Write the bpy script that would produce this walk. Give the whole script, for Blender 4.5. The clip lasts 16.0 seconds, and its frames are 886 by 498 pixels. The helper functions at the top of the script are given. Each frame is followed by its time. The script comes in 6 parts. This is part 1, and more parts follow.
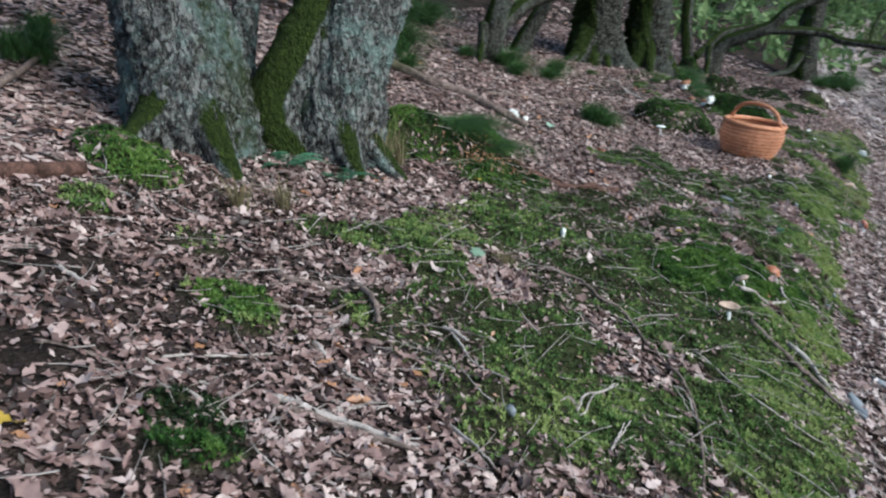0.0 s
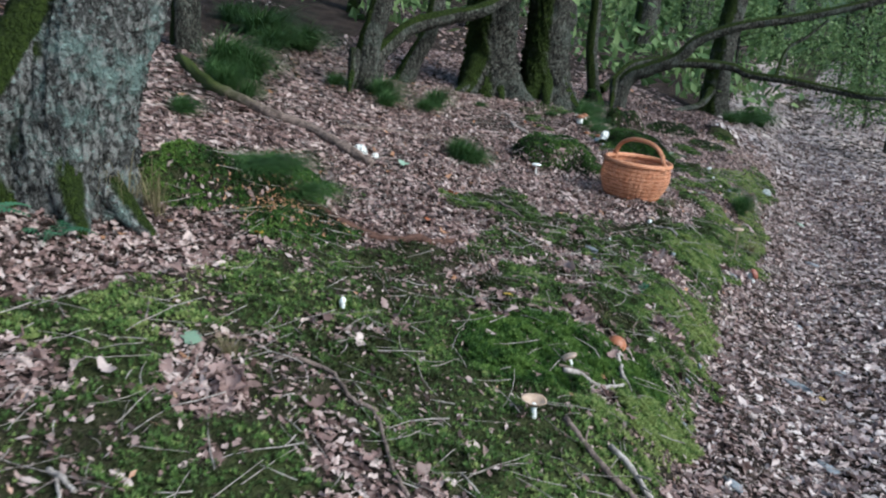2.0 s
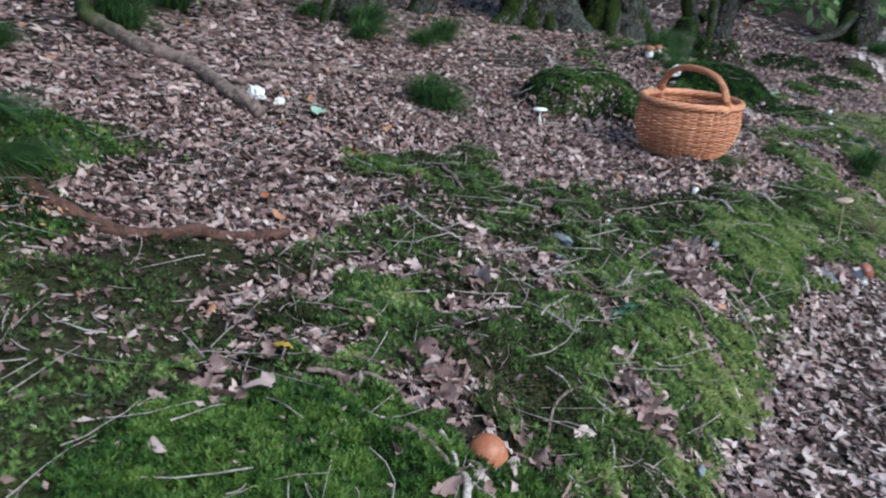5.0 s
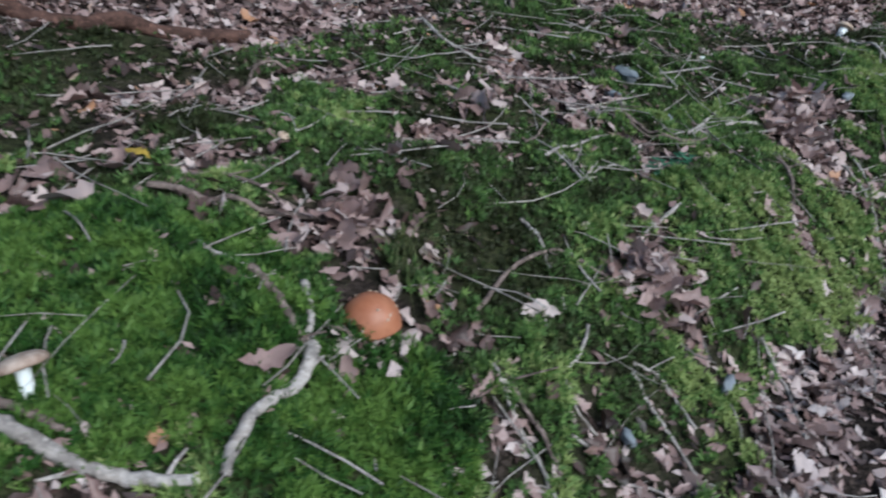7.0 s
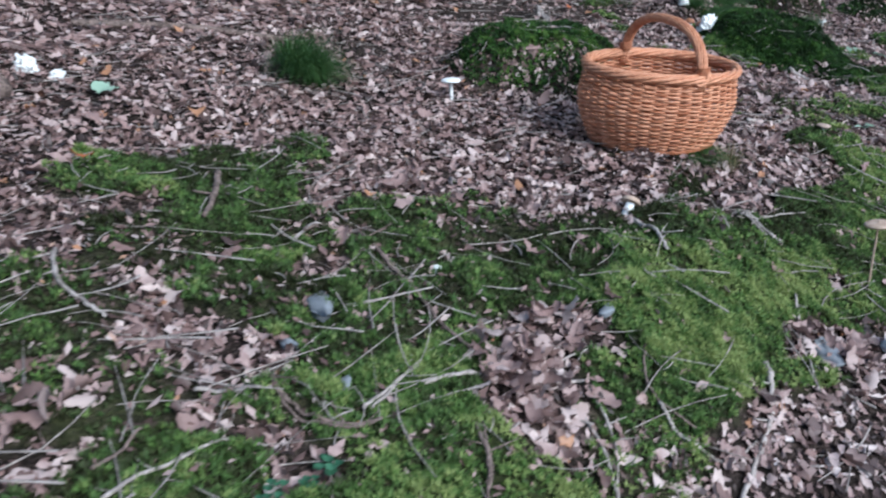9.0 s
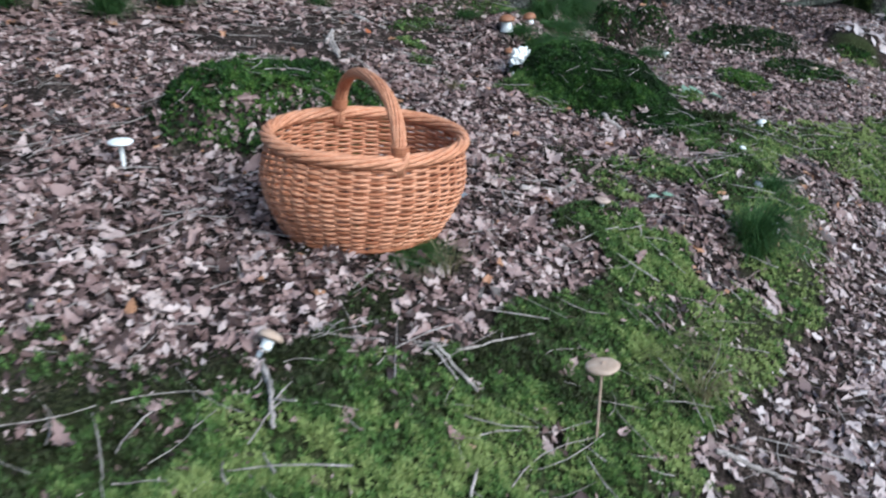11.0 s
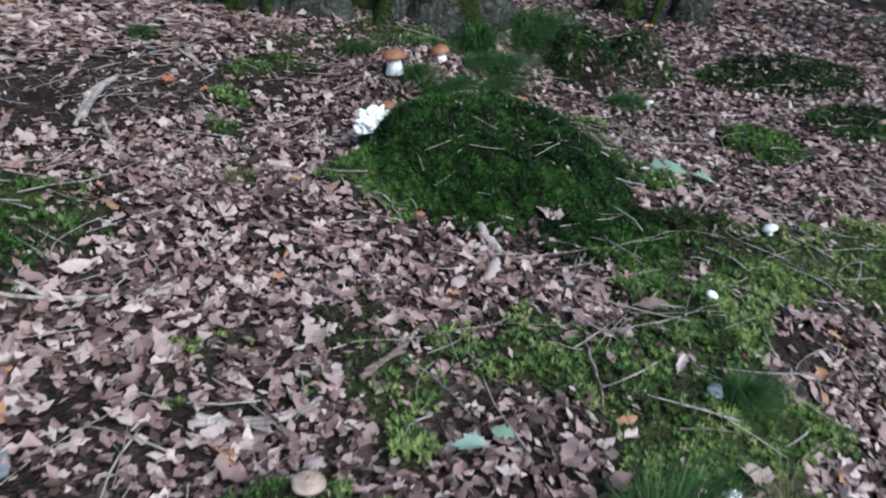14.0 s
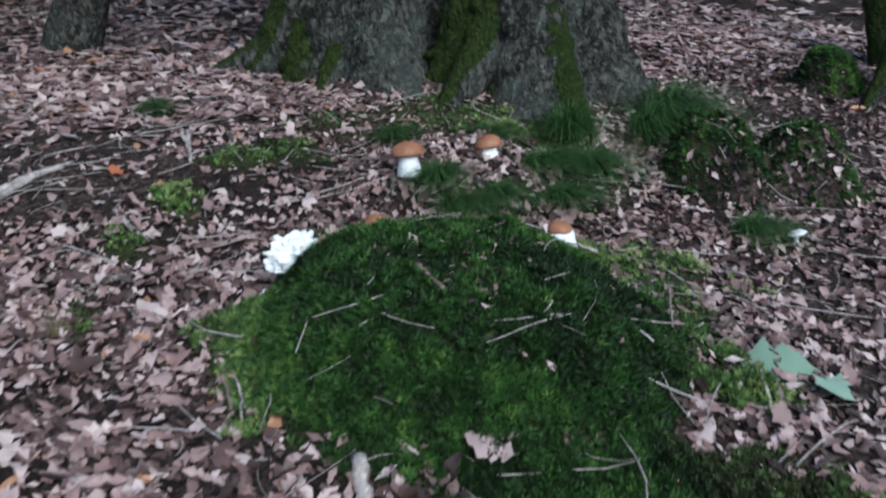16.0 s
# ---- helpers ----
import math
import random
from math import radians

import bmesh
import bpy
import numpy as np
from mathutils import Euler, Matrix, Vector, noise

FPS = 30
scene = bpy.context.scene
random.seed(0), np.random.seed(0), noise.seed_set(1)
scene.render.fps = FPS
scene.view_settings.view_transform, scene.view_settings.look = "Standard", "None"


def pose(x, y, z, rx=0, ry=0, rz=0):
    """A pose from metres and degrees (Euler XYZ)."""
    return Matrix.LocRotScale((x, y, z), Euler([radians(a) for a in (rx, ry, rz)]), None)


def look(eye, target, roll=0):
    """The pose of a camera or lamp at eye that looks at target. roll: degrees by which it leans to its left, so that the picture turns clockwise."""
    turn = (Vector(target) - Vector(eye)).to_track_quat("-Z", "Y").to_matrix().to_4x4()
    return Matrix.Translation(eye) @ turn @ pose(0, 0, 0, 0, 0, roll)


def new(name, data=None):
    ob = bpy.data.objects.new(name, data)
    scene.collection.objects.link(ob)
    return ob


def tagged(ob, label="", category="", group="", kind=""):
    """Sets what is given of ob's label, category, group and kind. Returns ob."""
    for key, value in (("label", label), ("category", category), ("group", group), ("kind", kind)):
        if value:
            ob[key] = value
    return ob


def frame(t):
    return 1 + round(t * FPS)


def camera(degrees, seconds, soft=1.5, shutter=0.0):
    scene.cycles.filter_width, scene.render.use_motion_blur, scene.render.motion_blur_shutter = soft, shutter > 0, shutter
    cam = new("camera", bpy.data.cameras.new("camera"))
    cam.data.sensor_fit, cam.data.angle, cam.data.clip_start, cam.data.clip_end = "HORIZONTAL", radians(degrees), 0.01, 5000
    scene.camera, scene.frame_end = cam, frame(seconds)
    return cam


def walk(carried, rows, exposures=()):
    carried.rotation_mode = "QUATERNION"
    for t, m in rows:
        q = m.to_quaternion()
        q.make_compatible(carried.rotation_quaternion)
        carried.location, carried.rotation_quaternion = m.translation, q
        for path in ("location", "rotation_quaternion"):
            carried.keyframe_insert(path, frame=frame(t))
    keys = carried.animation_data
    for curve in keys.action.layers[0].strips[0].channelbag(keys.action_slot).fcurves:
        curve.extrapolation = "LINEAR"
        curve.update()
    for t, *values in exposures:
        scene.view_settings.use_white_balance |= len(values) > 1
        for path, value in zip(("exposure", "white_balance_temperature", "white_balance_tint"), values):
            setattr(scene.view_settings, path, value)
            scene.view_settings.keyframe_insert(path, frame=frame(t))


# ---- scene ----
cam = camera(56.5, 16.0, soft=2.1, shutter=0.35)
METRES, EYE, TILT, LEAN, TURN = 8.0, 1.5, -19.0, 0.0, 0.0
ROWS = [
    (0.0, 0.0, 0.0, 0.0, -0.0, 0.0, -0.0),
    (0.5, 0.03, 0.0125, 0.0015, 4.28, 0.2, -1.17),
    (1.0, 0.0508, 0.0244, 0.0034, -0.79, 0.18, -1.24),
    (1.5, 0.0644, 0.0536, 0.0107, -4.33, 1.38, -1.13),
    (2.0, 0.0815, 0.0832, 0.0177, -3.51, 2.11, 0.14),
    (2.5, 0.1099, 0.1085, 0.0232, -0.48, 0.7, -1.23),
    (3.0, 0.1326, 0.1384, 0.0284, -2.05, 2.42, -0.8),
    (5.5, 0.2118, 0.3062, 0.031, 11.24, -1.43, -0.55),
    (6.0, 0.22, 0.3267, 0.0235, 16.54, -3.07, -1.78),
    (6.5, 0.2283, 0.3406, 0.0189, 20.28, -6.8, -1.78),
    (7.0, 0.2413, 0.3499, 0.0188, 18.9, -8.6, -3.13),
    (7.5, 0.2535, 0.3604, 0.0275, 14.96, -7.41, -3.35),
    (8.0, 0.2666, 0.384, 0.0349, 13.33, -4.61, -2.95),
    (8.5, 0.2783, 0.4111, 0.0479, 17.16, -3.99, -2.59),
    (9.0, 0.2915, 0.4267, 0.0631, 15.39, -3.33, -0.59),
    (9.5, 0.3099, 0.4504, 0.0697, 13.28, -3.24, -2.08),
    (10.0, 0.3264, 0.4679, 0.0814, 12.3, -3.86, -1.5),
    (12.5, 0.3917, 0.6143, 0.1246, 9.52, -2.23, -2.16),
    (13.0, 0.4, 0.6459, 0.1292, 12.37, -1.46, -2.69),
    (13.5, 0.4084, 0.6763, 0.1374, 15.28, -3.13, -2.38),
    (14.0, 0.4177, 0.7019, 0.1468, 17.5, -3.29, -2.17),
    (14.5, 0.4302, 0.7316, 0.1578, 24.34, -3.62, -3.33),
    (15.0, 0.4386, 0.7592, 0.1618, 25.46, -1.62, -4.9),
    (15.5, 0.4449, 0.794, 0.1715, 31.07, -3.02, -7.7),
    (16.0, 0.4475, 0.8253, 0.1808, 35.7, -0.97, -6.64),
]
walk(cam, [(t, pose(0, 0, EYE, TILT, LEAN, TURN) @ pose(METRES * x, METRES * y, METRES * z, 90 + pitch, roll, yaw)) for t, x, y, z, yaw, pitch, roll in ROWS],
     [(0, 0.38, 6150, 0), (3, 0.38, 6050, 0), (5.5, 0.26, 5850, 2), (7, 0.0, 5800, 0), (9, 0.32, 5700, 3), (10, 0.40, 5700, 2), (13, 0.28, 5850, 0), (14.5, 0.21, 5750, 2), (16, 0.06, 5650, 2)])

# ---- world and light: soft daylight under an overcast sky, brighter from the open side of the path ----
world = bpy.data.worlds.new("overcast_sky")
scene.world = world
world.use_nodes = True
sky = world.node_tree.nodes.new("ShaderNodeTexSky")
sky.sky_type = "NISHITA"
sky.sun_disc = False
sky.sun_elevation = radians(34)
sky.sun_rotation = radians(118)
sky.air_density = 1.0
sky.dust_density = 1.0
back = world.node_tree.nodes["Background"]
back.inputs["Strength"].default_value = 0.175
world.node_tree.links.new(sky.outputs["Color"], back.inputs["Color"])

sun_data = bpy.data.lights.new("sun", "SUN")
sun_data.energy = 3.6
sun_data.angle = radians(45)
sun_data.color = (1.0, 0.985, 0.985)
sun = new("sun", sun_data)
sun.matrix_world = look((15.5, -3.5, 12.0), (0.0, 5.0, 0.0))
# moss patches: x, y, half length, half width, degrees
MOSS_A = [ (-0.12, 2.75, 0.29, 0.16, 39), (0.83, 2.94, 0.76, 0.30, 34), (0.16, 2.18, 0.45, 0.30, 31), (0.34, 1.82, 0.54, 0.25, 29), (1.04, 2.60, 0.50, 0.33, 34), (-0.53, 1.96, 0.09, 0.12, 35), (-0.48, 1.39, 0.07, 0.11, 26), (-0.72, 2.30, 0.08, 0.08, 40), (0.57, 3.46, 0.43, 0.30, 39), (-0.41, 2.66, 0.12, 0.10, 40), (2.55, 5.57, 1.18, 0.35, 44), (3.83, 7.85, 1.47, 0.24, 46), (0.26, 3.85, 0.19, 0.22, 35), (1.09, 5.09, 0.22, 0.16, 44), (0.06, 4.31, 0.47, 0.23, 59), (-1.03, 2.64, 0.08, 0.14, 22), (-1.05, 2.34, 0.07, 0.07, 45) ]
MOSS_B = [ (0.82, 4.04, 0.14, 0.06, 40), (1.04, 4.20, 0.16, 0.09, 45), (1.40, 4.80, 0.22, 0.12, 45), (1.22, 4.04, 0.10, 0.07, 45), (0.78, 3.86, 0.16, 0.06, 40), (1.10, 3.80, 0.10, 0.04, 40), (-0.04, 3.02, 0.24, 0.10, 40), (0.16, 2.94, 0.20, 0.10, 40), (-0.02, 2.60, 0.16, 0.10, 40), (1.86, 4.95, 0.14, 0.08, 44), (1.26, 3.42, 0.15, 0.13, 34), (1.34, 3.29, 0.13, 0.08, 35), (1.34, 3.94, 0.19, 0.10, 45), (1.56, 3.87, 0.12, 0.15, 47), (1.64, 4.21, 0.15, 0.11, 42), (1.95, 4.45, 0.21, 0.17, 43), (1.97, 4.15, 0.15, 0.11, 43), (1.64, 3.48, 0.10, 0.08, 38), (2.20, 5.07, 0.15, 0.18, 44), (1.43, 4.88, 0.24, 0.20, 46), (0.93, 3.98, 0.18, 0.06, 44), (0.73, 3.95, 0.09, 0.08, 47), (1.65, 4.90, 0.33, 0.15, 44), (1.73, 3.72, 0.10, 0.11, 41) ]
MOSS_C = [ (1.25, 5.16, 0.18, 0.16, 44), (1.29, 4.77, 0.13, 0.14, 41), (1.62, 4.87, 0.09, 0.11, 39), (2.32, 5.32, 0.29, 0.17, 38), (2.38, 4.95, 0.19, 0.12, 42), (1.96, 4.33, 0.22, 0.06, 37), (1.55, 3.98, 0.09, 0.08, 37), (2.13, 4.47, 0.15, 0.08, 38), (2.69, 5.76, 0.22, 0.09, 43), (3.06, 6.38, 0.28, 0.12, 41), (3.27, 6.29, 0.20, 0.18, 41), (1.67, 5.20, 0.15, 0.08, 32), (1.35, 5.41, 0.07, 0.10, 36) ]
MOSS_D = [ (2.85, 6.44, 0.16, 0.09, 33), (2.96, 6.40, 0.11, 0.06, 31), (2.94, 6.71, 0.08, 0.07, 26), (3.07, 7.05, 0.13, 0.15, 23), (3.27, 7.04, 0.13, 0.11, 33), (3.47, 7.05, 0.23, 0.07, 43), (2.83, 7.89, 0.41, 0.34, 43), (3.20, 7.64, 0.28, 0.15, 37), (3.64, 7.78, 0.47, 0.11, 42), (3.65, 6.94, 0.17, 0.09, 39), (1.89, 6.94, 0.22, 0.26, 74), (3.62, 9.19, 0.37, 0.09, 38), (4.31, 9.58, 0.17, 0.14, 24), (3.88, 8.94, 0.25, 0.13, 39), (3.52, 8.51, 0.13, 0.12, 38) ]
MOSS_E = [ (2.84, 7.69, 0.29, 0.20, 40), (3.09, 7.68, 0.12, 0.07, 45), (3.02, 8.09, 0.10, 0.08, 56), (2.00, 7.86, 0.06, 0.07, 44), (2.08, 7.59, 0.03, 0.04, 43), (2.24, 7.40, 0.03, 0.05, 42), (1.97, 8.17, 0.13, 0.09, 45), (2.89, 8.76, 0.09, 0.05, 29), (3.05, 8.89, 0.09, 0.06, 37), (2.20, 8.61, 0.29, 0.10, 35) ]
# patches of bare leaf litter inside the moss
LITTER_A = [ (-0.16, 1.59, 0.14, 0.13, 27), (0.25, 2.26, 0.08, 0.07, 32), (-0.39, 2.43, 0.13, 0.13, 38), (0.55, 2.19, 0.13, 0.06, 33), (-0.25, 1.79, 0.10, 0.09, 30), (0.20, 2.50, 0.15, 0.06, 70), (-0.30, 2.93, 0.12, 0.08, 43), (1.00, 3.93, 0.13, 0.05, 39) ]
LITTER_B = [ (1.41, 3.64, 0.08, 0.06, 41), (0.98, 3.90, 0.12, 0.06, 43), (1.40, 4.09, 0.10, 0.05, 45), (1.51, 3.47, 0.04, 0.03, 40), (1.06, 3.45, 0.04, 0.03, 26), (1.12, 4.60, 0.12, 0.06, 47) ]
LITTER_C = [ (2.08, 4.68, 0.10, 0.09, 39), (1.56, 4.55, 0.09, 0.07, 36), (2.14, 5.53, 0.23, 0.15, 28), (2.54, 4.77, 0.09, 0.08, 44), (2.10, 4.88, 0.09, 0.08, 30), (2.75, 5.30, 0.18, 0.05, 41), (2.54, 5.78, 0.13, 0.06, 40), (1.65, 5.02, 0.07, 0.05, 31) ]
LITTER_E = [(2.54, 5.99, 0.15, 0.08, 50), (2.64, 6.08, 0.15, 0.08, 50), (2.73, 6.10, 0.15, 0.08, 50), (3.18, 6.56, 0.09, 0.06, 50), (3.18, 6.43, 0.09, 0.05, 50), (2.52, 5.88, 0.15, 0.08, 50), (2.54, 5.78, 0.08, 0.05, 50), (2.76, 5.63, 0.08, 0.05, 50), (2.83, 6.24, 0.08, 0.05, 50), (3.03, 6.67, 0.08, 0.05, 50), (2.45, 5.61, 0.08, 0.05, 50), (1.99, 5.59, 0.08, 0.05, 50)]
LITTER_D = [ (3.64, 7.36, 0.26, 0.11, 64), (3.07, 6.80, 0.14, 0.09, 64), (3.70, 7.05, 0.20, 0.06, 64), (1.62, 4.88, 0.07, 0.05, 30), (3.11, 6.63, 0.07, 0.10, 27), (3.67, 7.51, 0.30, 0.07, 48), (2.71, 6.54, 0.18, 0.09, 34), (3.14, 7.25, 0.09, 0.09, 27), (3.18, 7.84, 0.05, 0.08, 46) ]
MOSS_F = [(2.92, 6.30, 0.22, 0.15, 50), (3.45, 6.66, 0.30, 0.11, 64), (3.30, 6.28, 0.26, 0.09, 64), (1.25, 4.42, 0.22, 0.13, 50), (1.46, 4.28, 0.18, 0.10, 50), (3.04, 8.08, 0.15, 0.10, 30), (2.90, 8.28, 0.14, 0.08, 40), (2.05, 8.50, 0.20, 0.08, 30), (1.83, 6.62, 0.34, 0.20, 40), (0.30, 3.84, 0.22, 0.10, 40), (-0.19, 3.95, 0.20, 0.20, 38)]
# bare dark earth
BARE = [(-0.81, 1.47, 0.11, 0.10, 31), (1.72, 7.76, 0.55, 0.38, 47), (1.45, 7.35, 0.32, 0.20, 47), (2.98, 9.35, 0.16, 0.29, 42), (3.50, 7.33, 0.16, 0.06, 50), (2.80, 5.27, 0.12, 0.06, 50), (1.20, 6.41, 0.14, 0.10, 44), (-0.90, 1.90, 0.10, 0.08, 38), (0.92, 3.54, 0.15, 0.06, 25)]
# moss worn thin over the soil
WORN = [(3.12, 6.01, 0.16, 0.09, 60), (3.19, 5.87, 0.16, 0.09, 60), (3.08, 6.18, 0.16, 0.09, 60), (1.51, 4.98, 0.16, 0.09, 60), (1.66, 4.83, 0.16, 0.09, 60), (1.22, 4.42, 0.26, 0.14, 50), (0.66, 3.58, 0.42, 0.17, 35), (1.50, 4.45, 0.32, 0.18, 50), (1.75, 4.80, 0.28, 0.18, 50), (0.95, 4.05, 0.30, 0.12, 40), (2.28, 4.45, 0.22, 0.09, 64), (1.90, 3.62, 0.22, 0.09, 64)]
# deep green cushions
CUSHIONS = [(1.86, 6.58, 0.37, 0.27, 40), (2.81, 7.77, 0.34, 0.30, 41), (3.10, 7.60, 0.18, 0.13, 40), (2.89, 8.80, 0.13, 0.12, 0), (3.07, 8.95, 0.13, 0.12, 0), (2.91, 9.93, 0.11, 0.11, 0), (1.16, 3.30, 0.34, 0.20, 40), (1.52, 3.40, 0.16, 0.12, 40), (0.02, 4.15, 0.46, 0.21, 48), (0.30, 3.87, 0.26, 0.14, 42), (-0.20, 3.97, 0.26, 0.22, 38), (4.37, 9.80, 0.27, 0.21, 43), (3.63, 9.30, 0.41, 0.18, 41), (-1.07, 2.75, 0.15, 0.23, 40), (-0.53, 1.96, 0.10, 0.12, 35), (-0.48, 1.39, 0.09, 0.12, 26), (3.52, 8.51, 0.14, 0.13, 38), (3.88, 8.94, 0.25, 0.13, 39)]


# ---- number helpers ----
RNG = np.random.default_rng(11)


def lattice(ix, iy, seed):
    h = np.sin(ix * 127.1 + iy * 311.7 + seed * 74.7) * 43758.5453
    return h - np.floor(h)


def vnoise(x, y, seed=0):
    """Smooth value noise from 0 to 1."""
    x, y = np.asarray(x, float), np.asarray(y, float)
    ix, iy = np.floor(x), np.floor(y)
    fx, fy = x - ix, y - iy
    fx, fy = fx * fx * (3 - 2 * fx), fy * fy * (3 - 2 * fy)
    a, b = lattice(ix, iy, seed), lattice(ix + 1, iy, seed)
    c, d = lattice(ix, iy + 1, seed), lattice(ix + 1, iy + 1, seed)
    return (a * (1 - fx) + b * fx) * (1 - fy) + (c * (1 - fx) + d * fx) * fy


def fbm(x, y, seed=0, octaves=4):
    total, amp = 0.0, 0.5
    for k in range(octaves):
        total = total + amp * vnoise(x * 2 ** k, y * 2 ** k, seed + 17 * k)
        amp *= 0.5
    return total / (1 - 0.5 ** octaves)


def smooth(a, b, x):
    k = np.clip((x - a) / (b - a), 0, 1)
    return k * k * (3 - 2 * k)


def soft_ramp(w, s):
    return s * np.logaddexp(0, w / s)


# the bank's edge runs along this direction; u goes along the path, v up the bank
EDGE = np.array([0.4368, 0.8996])


def along(x, y):
    return x * EDGE[0] + y * EDGE[1], -(x - 1.685) * EDGE[1] + (y - 2.97) * EDGE[0]


# mounds: x, y, half length, half width, degrees, height
MOUNDS = [
    (1.86, 6.58, 0.34, 0.25, 40, 0.17), (2.79, 7.79, 0.30, 0.26, 41, 0.14), (2.89, 8.80, 0.11, 0.10, 0, 0.15),
    (3.07, 8.95, 0.11, 0.10, 0, 0.15), (2.91, 9.93, 0.09, 0.09, 0, 0.13), (2.12, 8.90, 0.50, 0.38, 20, 0.08), (0.02, 4.15, 0.42, 0.17, 48, 0.11),
    (0.27, 3.98, 0.20, 0.14, 44, 0.04), (4.37, 9.80, 0.24, 0.18, 43, 0.12), (3.63, 9.30, 0.38, 0.15, 41, 0.08),
    (-0.55, 2.40, 0.60, 0.40, 60, -0.04), (-1.07, 2.75, 0.12, 0.20, 40, 0.06), 
    (2.39, 8.36, 0.24, 0.17, 60, 0.085), (2.42, 5.88, 0.55, 0.34, 64, 0.06), (3.38, 7.05, 0.62, 0.24, 64, 0.06), (2.36, 5.20, 0.30, 0.16, 64, 0.05), (1.08, 5.32, 0.26, 0.22, 50, -0.04), (0.75, 5.15, 0.80, 0.55, 60, -0.03), (2.90, 6.45, 0.30, 0.16, 50, 0.05), (1.48, 3.84, 0.12, 0.08, 60, 0.04), (1.30, 3.62, 0.42, 0.26, 64, 0.036), (0.72, 2.05, 0.30, 0.20, 64, -0.03),
    (0.30, 3.84, 0.20, 0.09, 40, 0.02), (-0.20, 3.98, 0.20, 0.18, 38, 0.06),
]


def bowl(x, y, cx, cy, a, b, deg):
    c, s = math.cos(radians(deg)), math.sin(radians(deg))
    p, q = (x - cx) * c + (y - cy) * s, -(x - cx) * s + (y - cy) * c
    return (p / a) ** 2 + (q / b) ** 2


def land(x, y):
    """Height of the bare slope, path and mounds."""
    x, y = np.asarray(x, float), np.asarray(y, float)
    u, v = along(x, y)
    q = np.clip(u - 5, -5, 4.5)
    z = -0.3346 - 0.0553 * q + 0.0061 * q * q
    z = z + 0.6632 * (soft_ramp(v + 0.25, 0.12) - soft_ramp(v - 0.35, 0.12))
    z = z + (0.2854 - 0.0062 * np.where(v < 3, q, q * np.exp(-(v - 3) / 20))) * soft_ramp(np.minimum(v, 40) - 0.35, 0.15) - 0.0159 * soft_ramp(np.minimum(v, 40) - 1.2, 0.2)
    z = z + 0.05 * soft_ramp(-v - 1.6, 0.2) * np.clip((14 + v) / 14, 0, 1)
    z = z - 0.065 * np.exp(-((v - 0.11) / 0.12) ** 2) * smooth(3.0, 3.5, u) * (1 - smooth(4.9, 5.5, u))
    for cx, cy, a, b, deg, h in MOUNDS:
        z = z + h * np.exp(-(0.9 if h > 0.095 else 1.1) * bowl(x, y, cx, cy, a, b, deg) ** (2.6 if h > 0.095 else 1.5))
    return z


def mossy(x, y):
    """Share of the ground that moss covers, 0 to 1."""
    x, y = np.asarray(x, float), np.asarray(y, float)
    wx, wy = x + 0.10 * (vnoise(x * 6, y * 6, 3) - 0.5), y + 0.10 * (vnoise(x * 6, y * 6, 4) - 0.5)
    u, v = along(wx, wy)
    top = 1.05 - 0.62 * smooth(5.2, 6.6, u)
    m = (0.54 - 0.26 * smooth(5.6, 6.4, u)) * smooth(-0.02, 0.14, v) * (1 - smooth(top - 0.25, top + 0.1, v)) * smooth(1.2, 2.4, u) * (1 - smooth(9, 11, u))
    for patch in MOSS_A + MOSS_B + MOSS_C + MOSS_D + MOSS_E + MOSS_F:
        m = np.maximum(m, 1.0 * np.exp(-0.75 * bowl(wx, wy, *patch) ** 1.3))
    for patch in LITTER_A + LITTER_B + LITTER_C + LITTER_D + LITTER_E:
        m = m - 0.75 * np.exp(-0.9 * bowl(wx, wy, *patch) ** 1.5)
    m = m * smooth(-0.18, 0.06, v)
    m = m + 1.05 * (fbm(x * 6, y * 6, 9, 5) - 0.5) * smooth(0.02, 0.25, m + 0.1) + 0.22 * (vnoise(x * 35, y * 35, 12) - 0.5)
    return smooth(0.28, 0.58, m)


def thin_moss(x, y):
    """Where the moss is a thin worn mat, 0 to 1."""
    x, y = np.asarray(x, float), np.asarray(y, float)
    worn = np.maximum.reduce([np.exp(-0.8 * bowl(x, y, *patch) ** 2) for patch in WORN]) * smooth(0.30, 0.55, fbm(x * 9, y * 9, 90, 4))
    return np.maximum(worn, smooth(0.48, 0.60, fbm(x * 3.2 + 3, y * 3.2, 88, 5)) * (0.30 + 0.70 * smooth(0.45, 0.8, along(x, y)[1])))


def ground_z(x, y):
    m = mossy(x, y)
    z = land(x, y) + 0.030 * (fbm(np.asarray(x) * 3, np.asarray(y) * 3, 21, 3) - 0.5)
    return z + m * (-0.018 + 0.050 * fbm(np.asarray(x) * 13, np.asarray(y) * 13, 5, 4)) - 0.012 * (1 - m) * vnoise(np.asarray(x) * 20, np.asarray(y) * 20, 8)


def gz(x, y):
    return float(ground_z(np.array([x]), np.array([y]))[0])


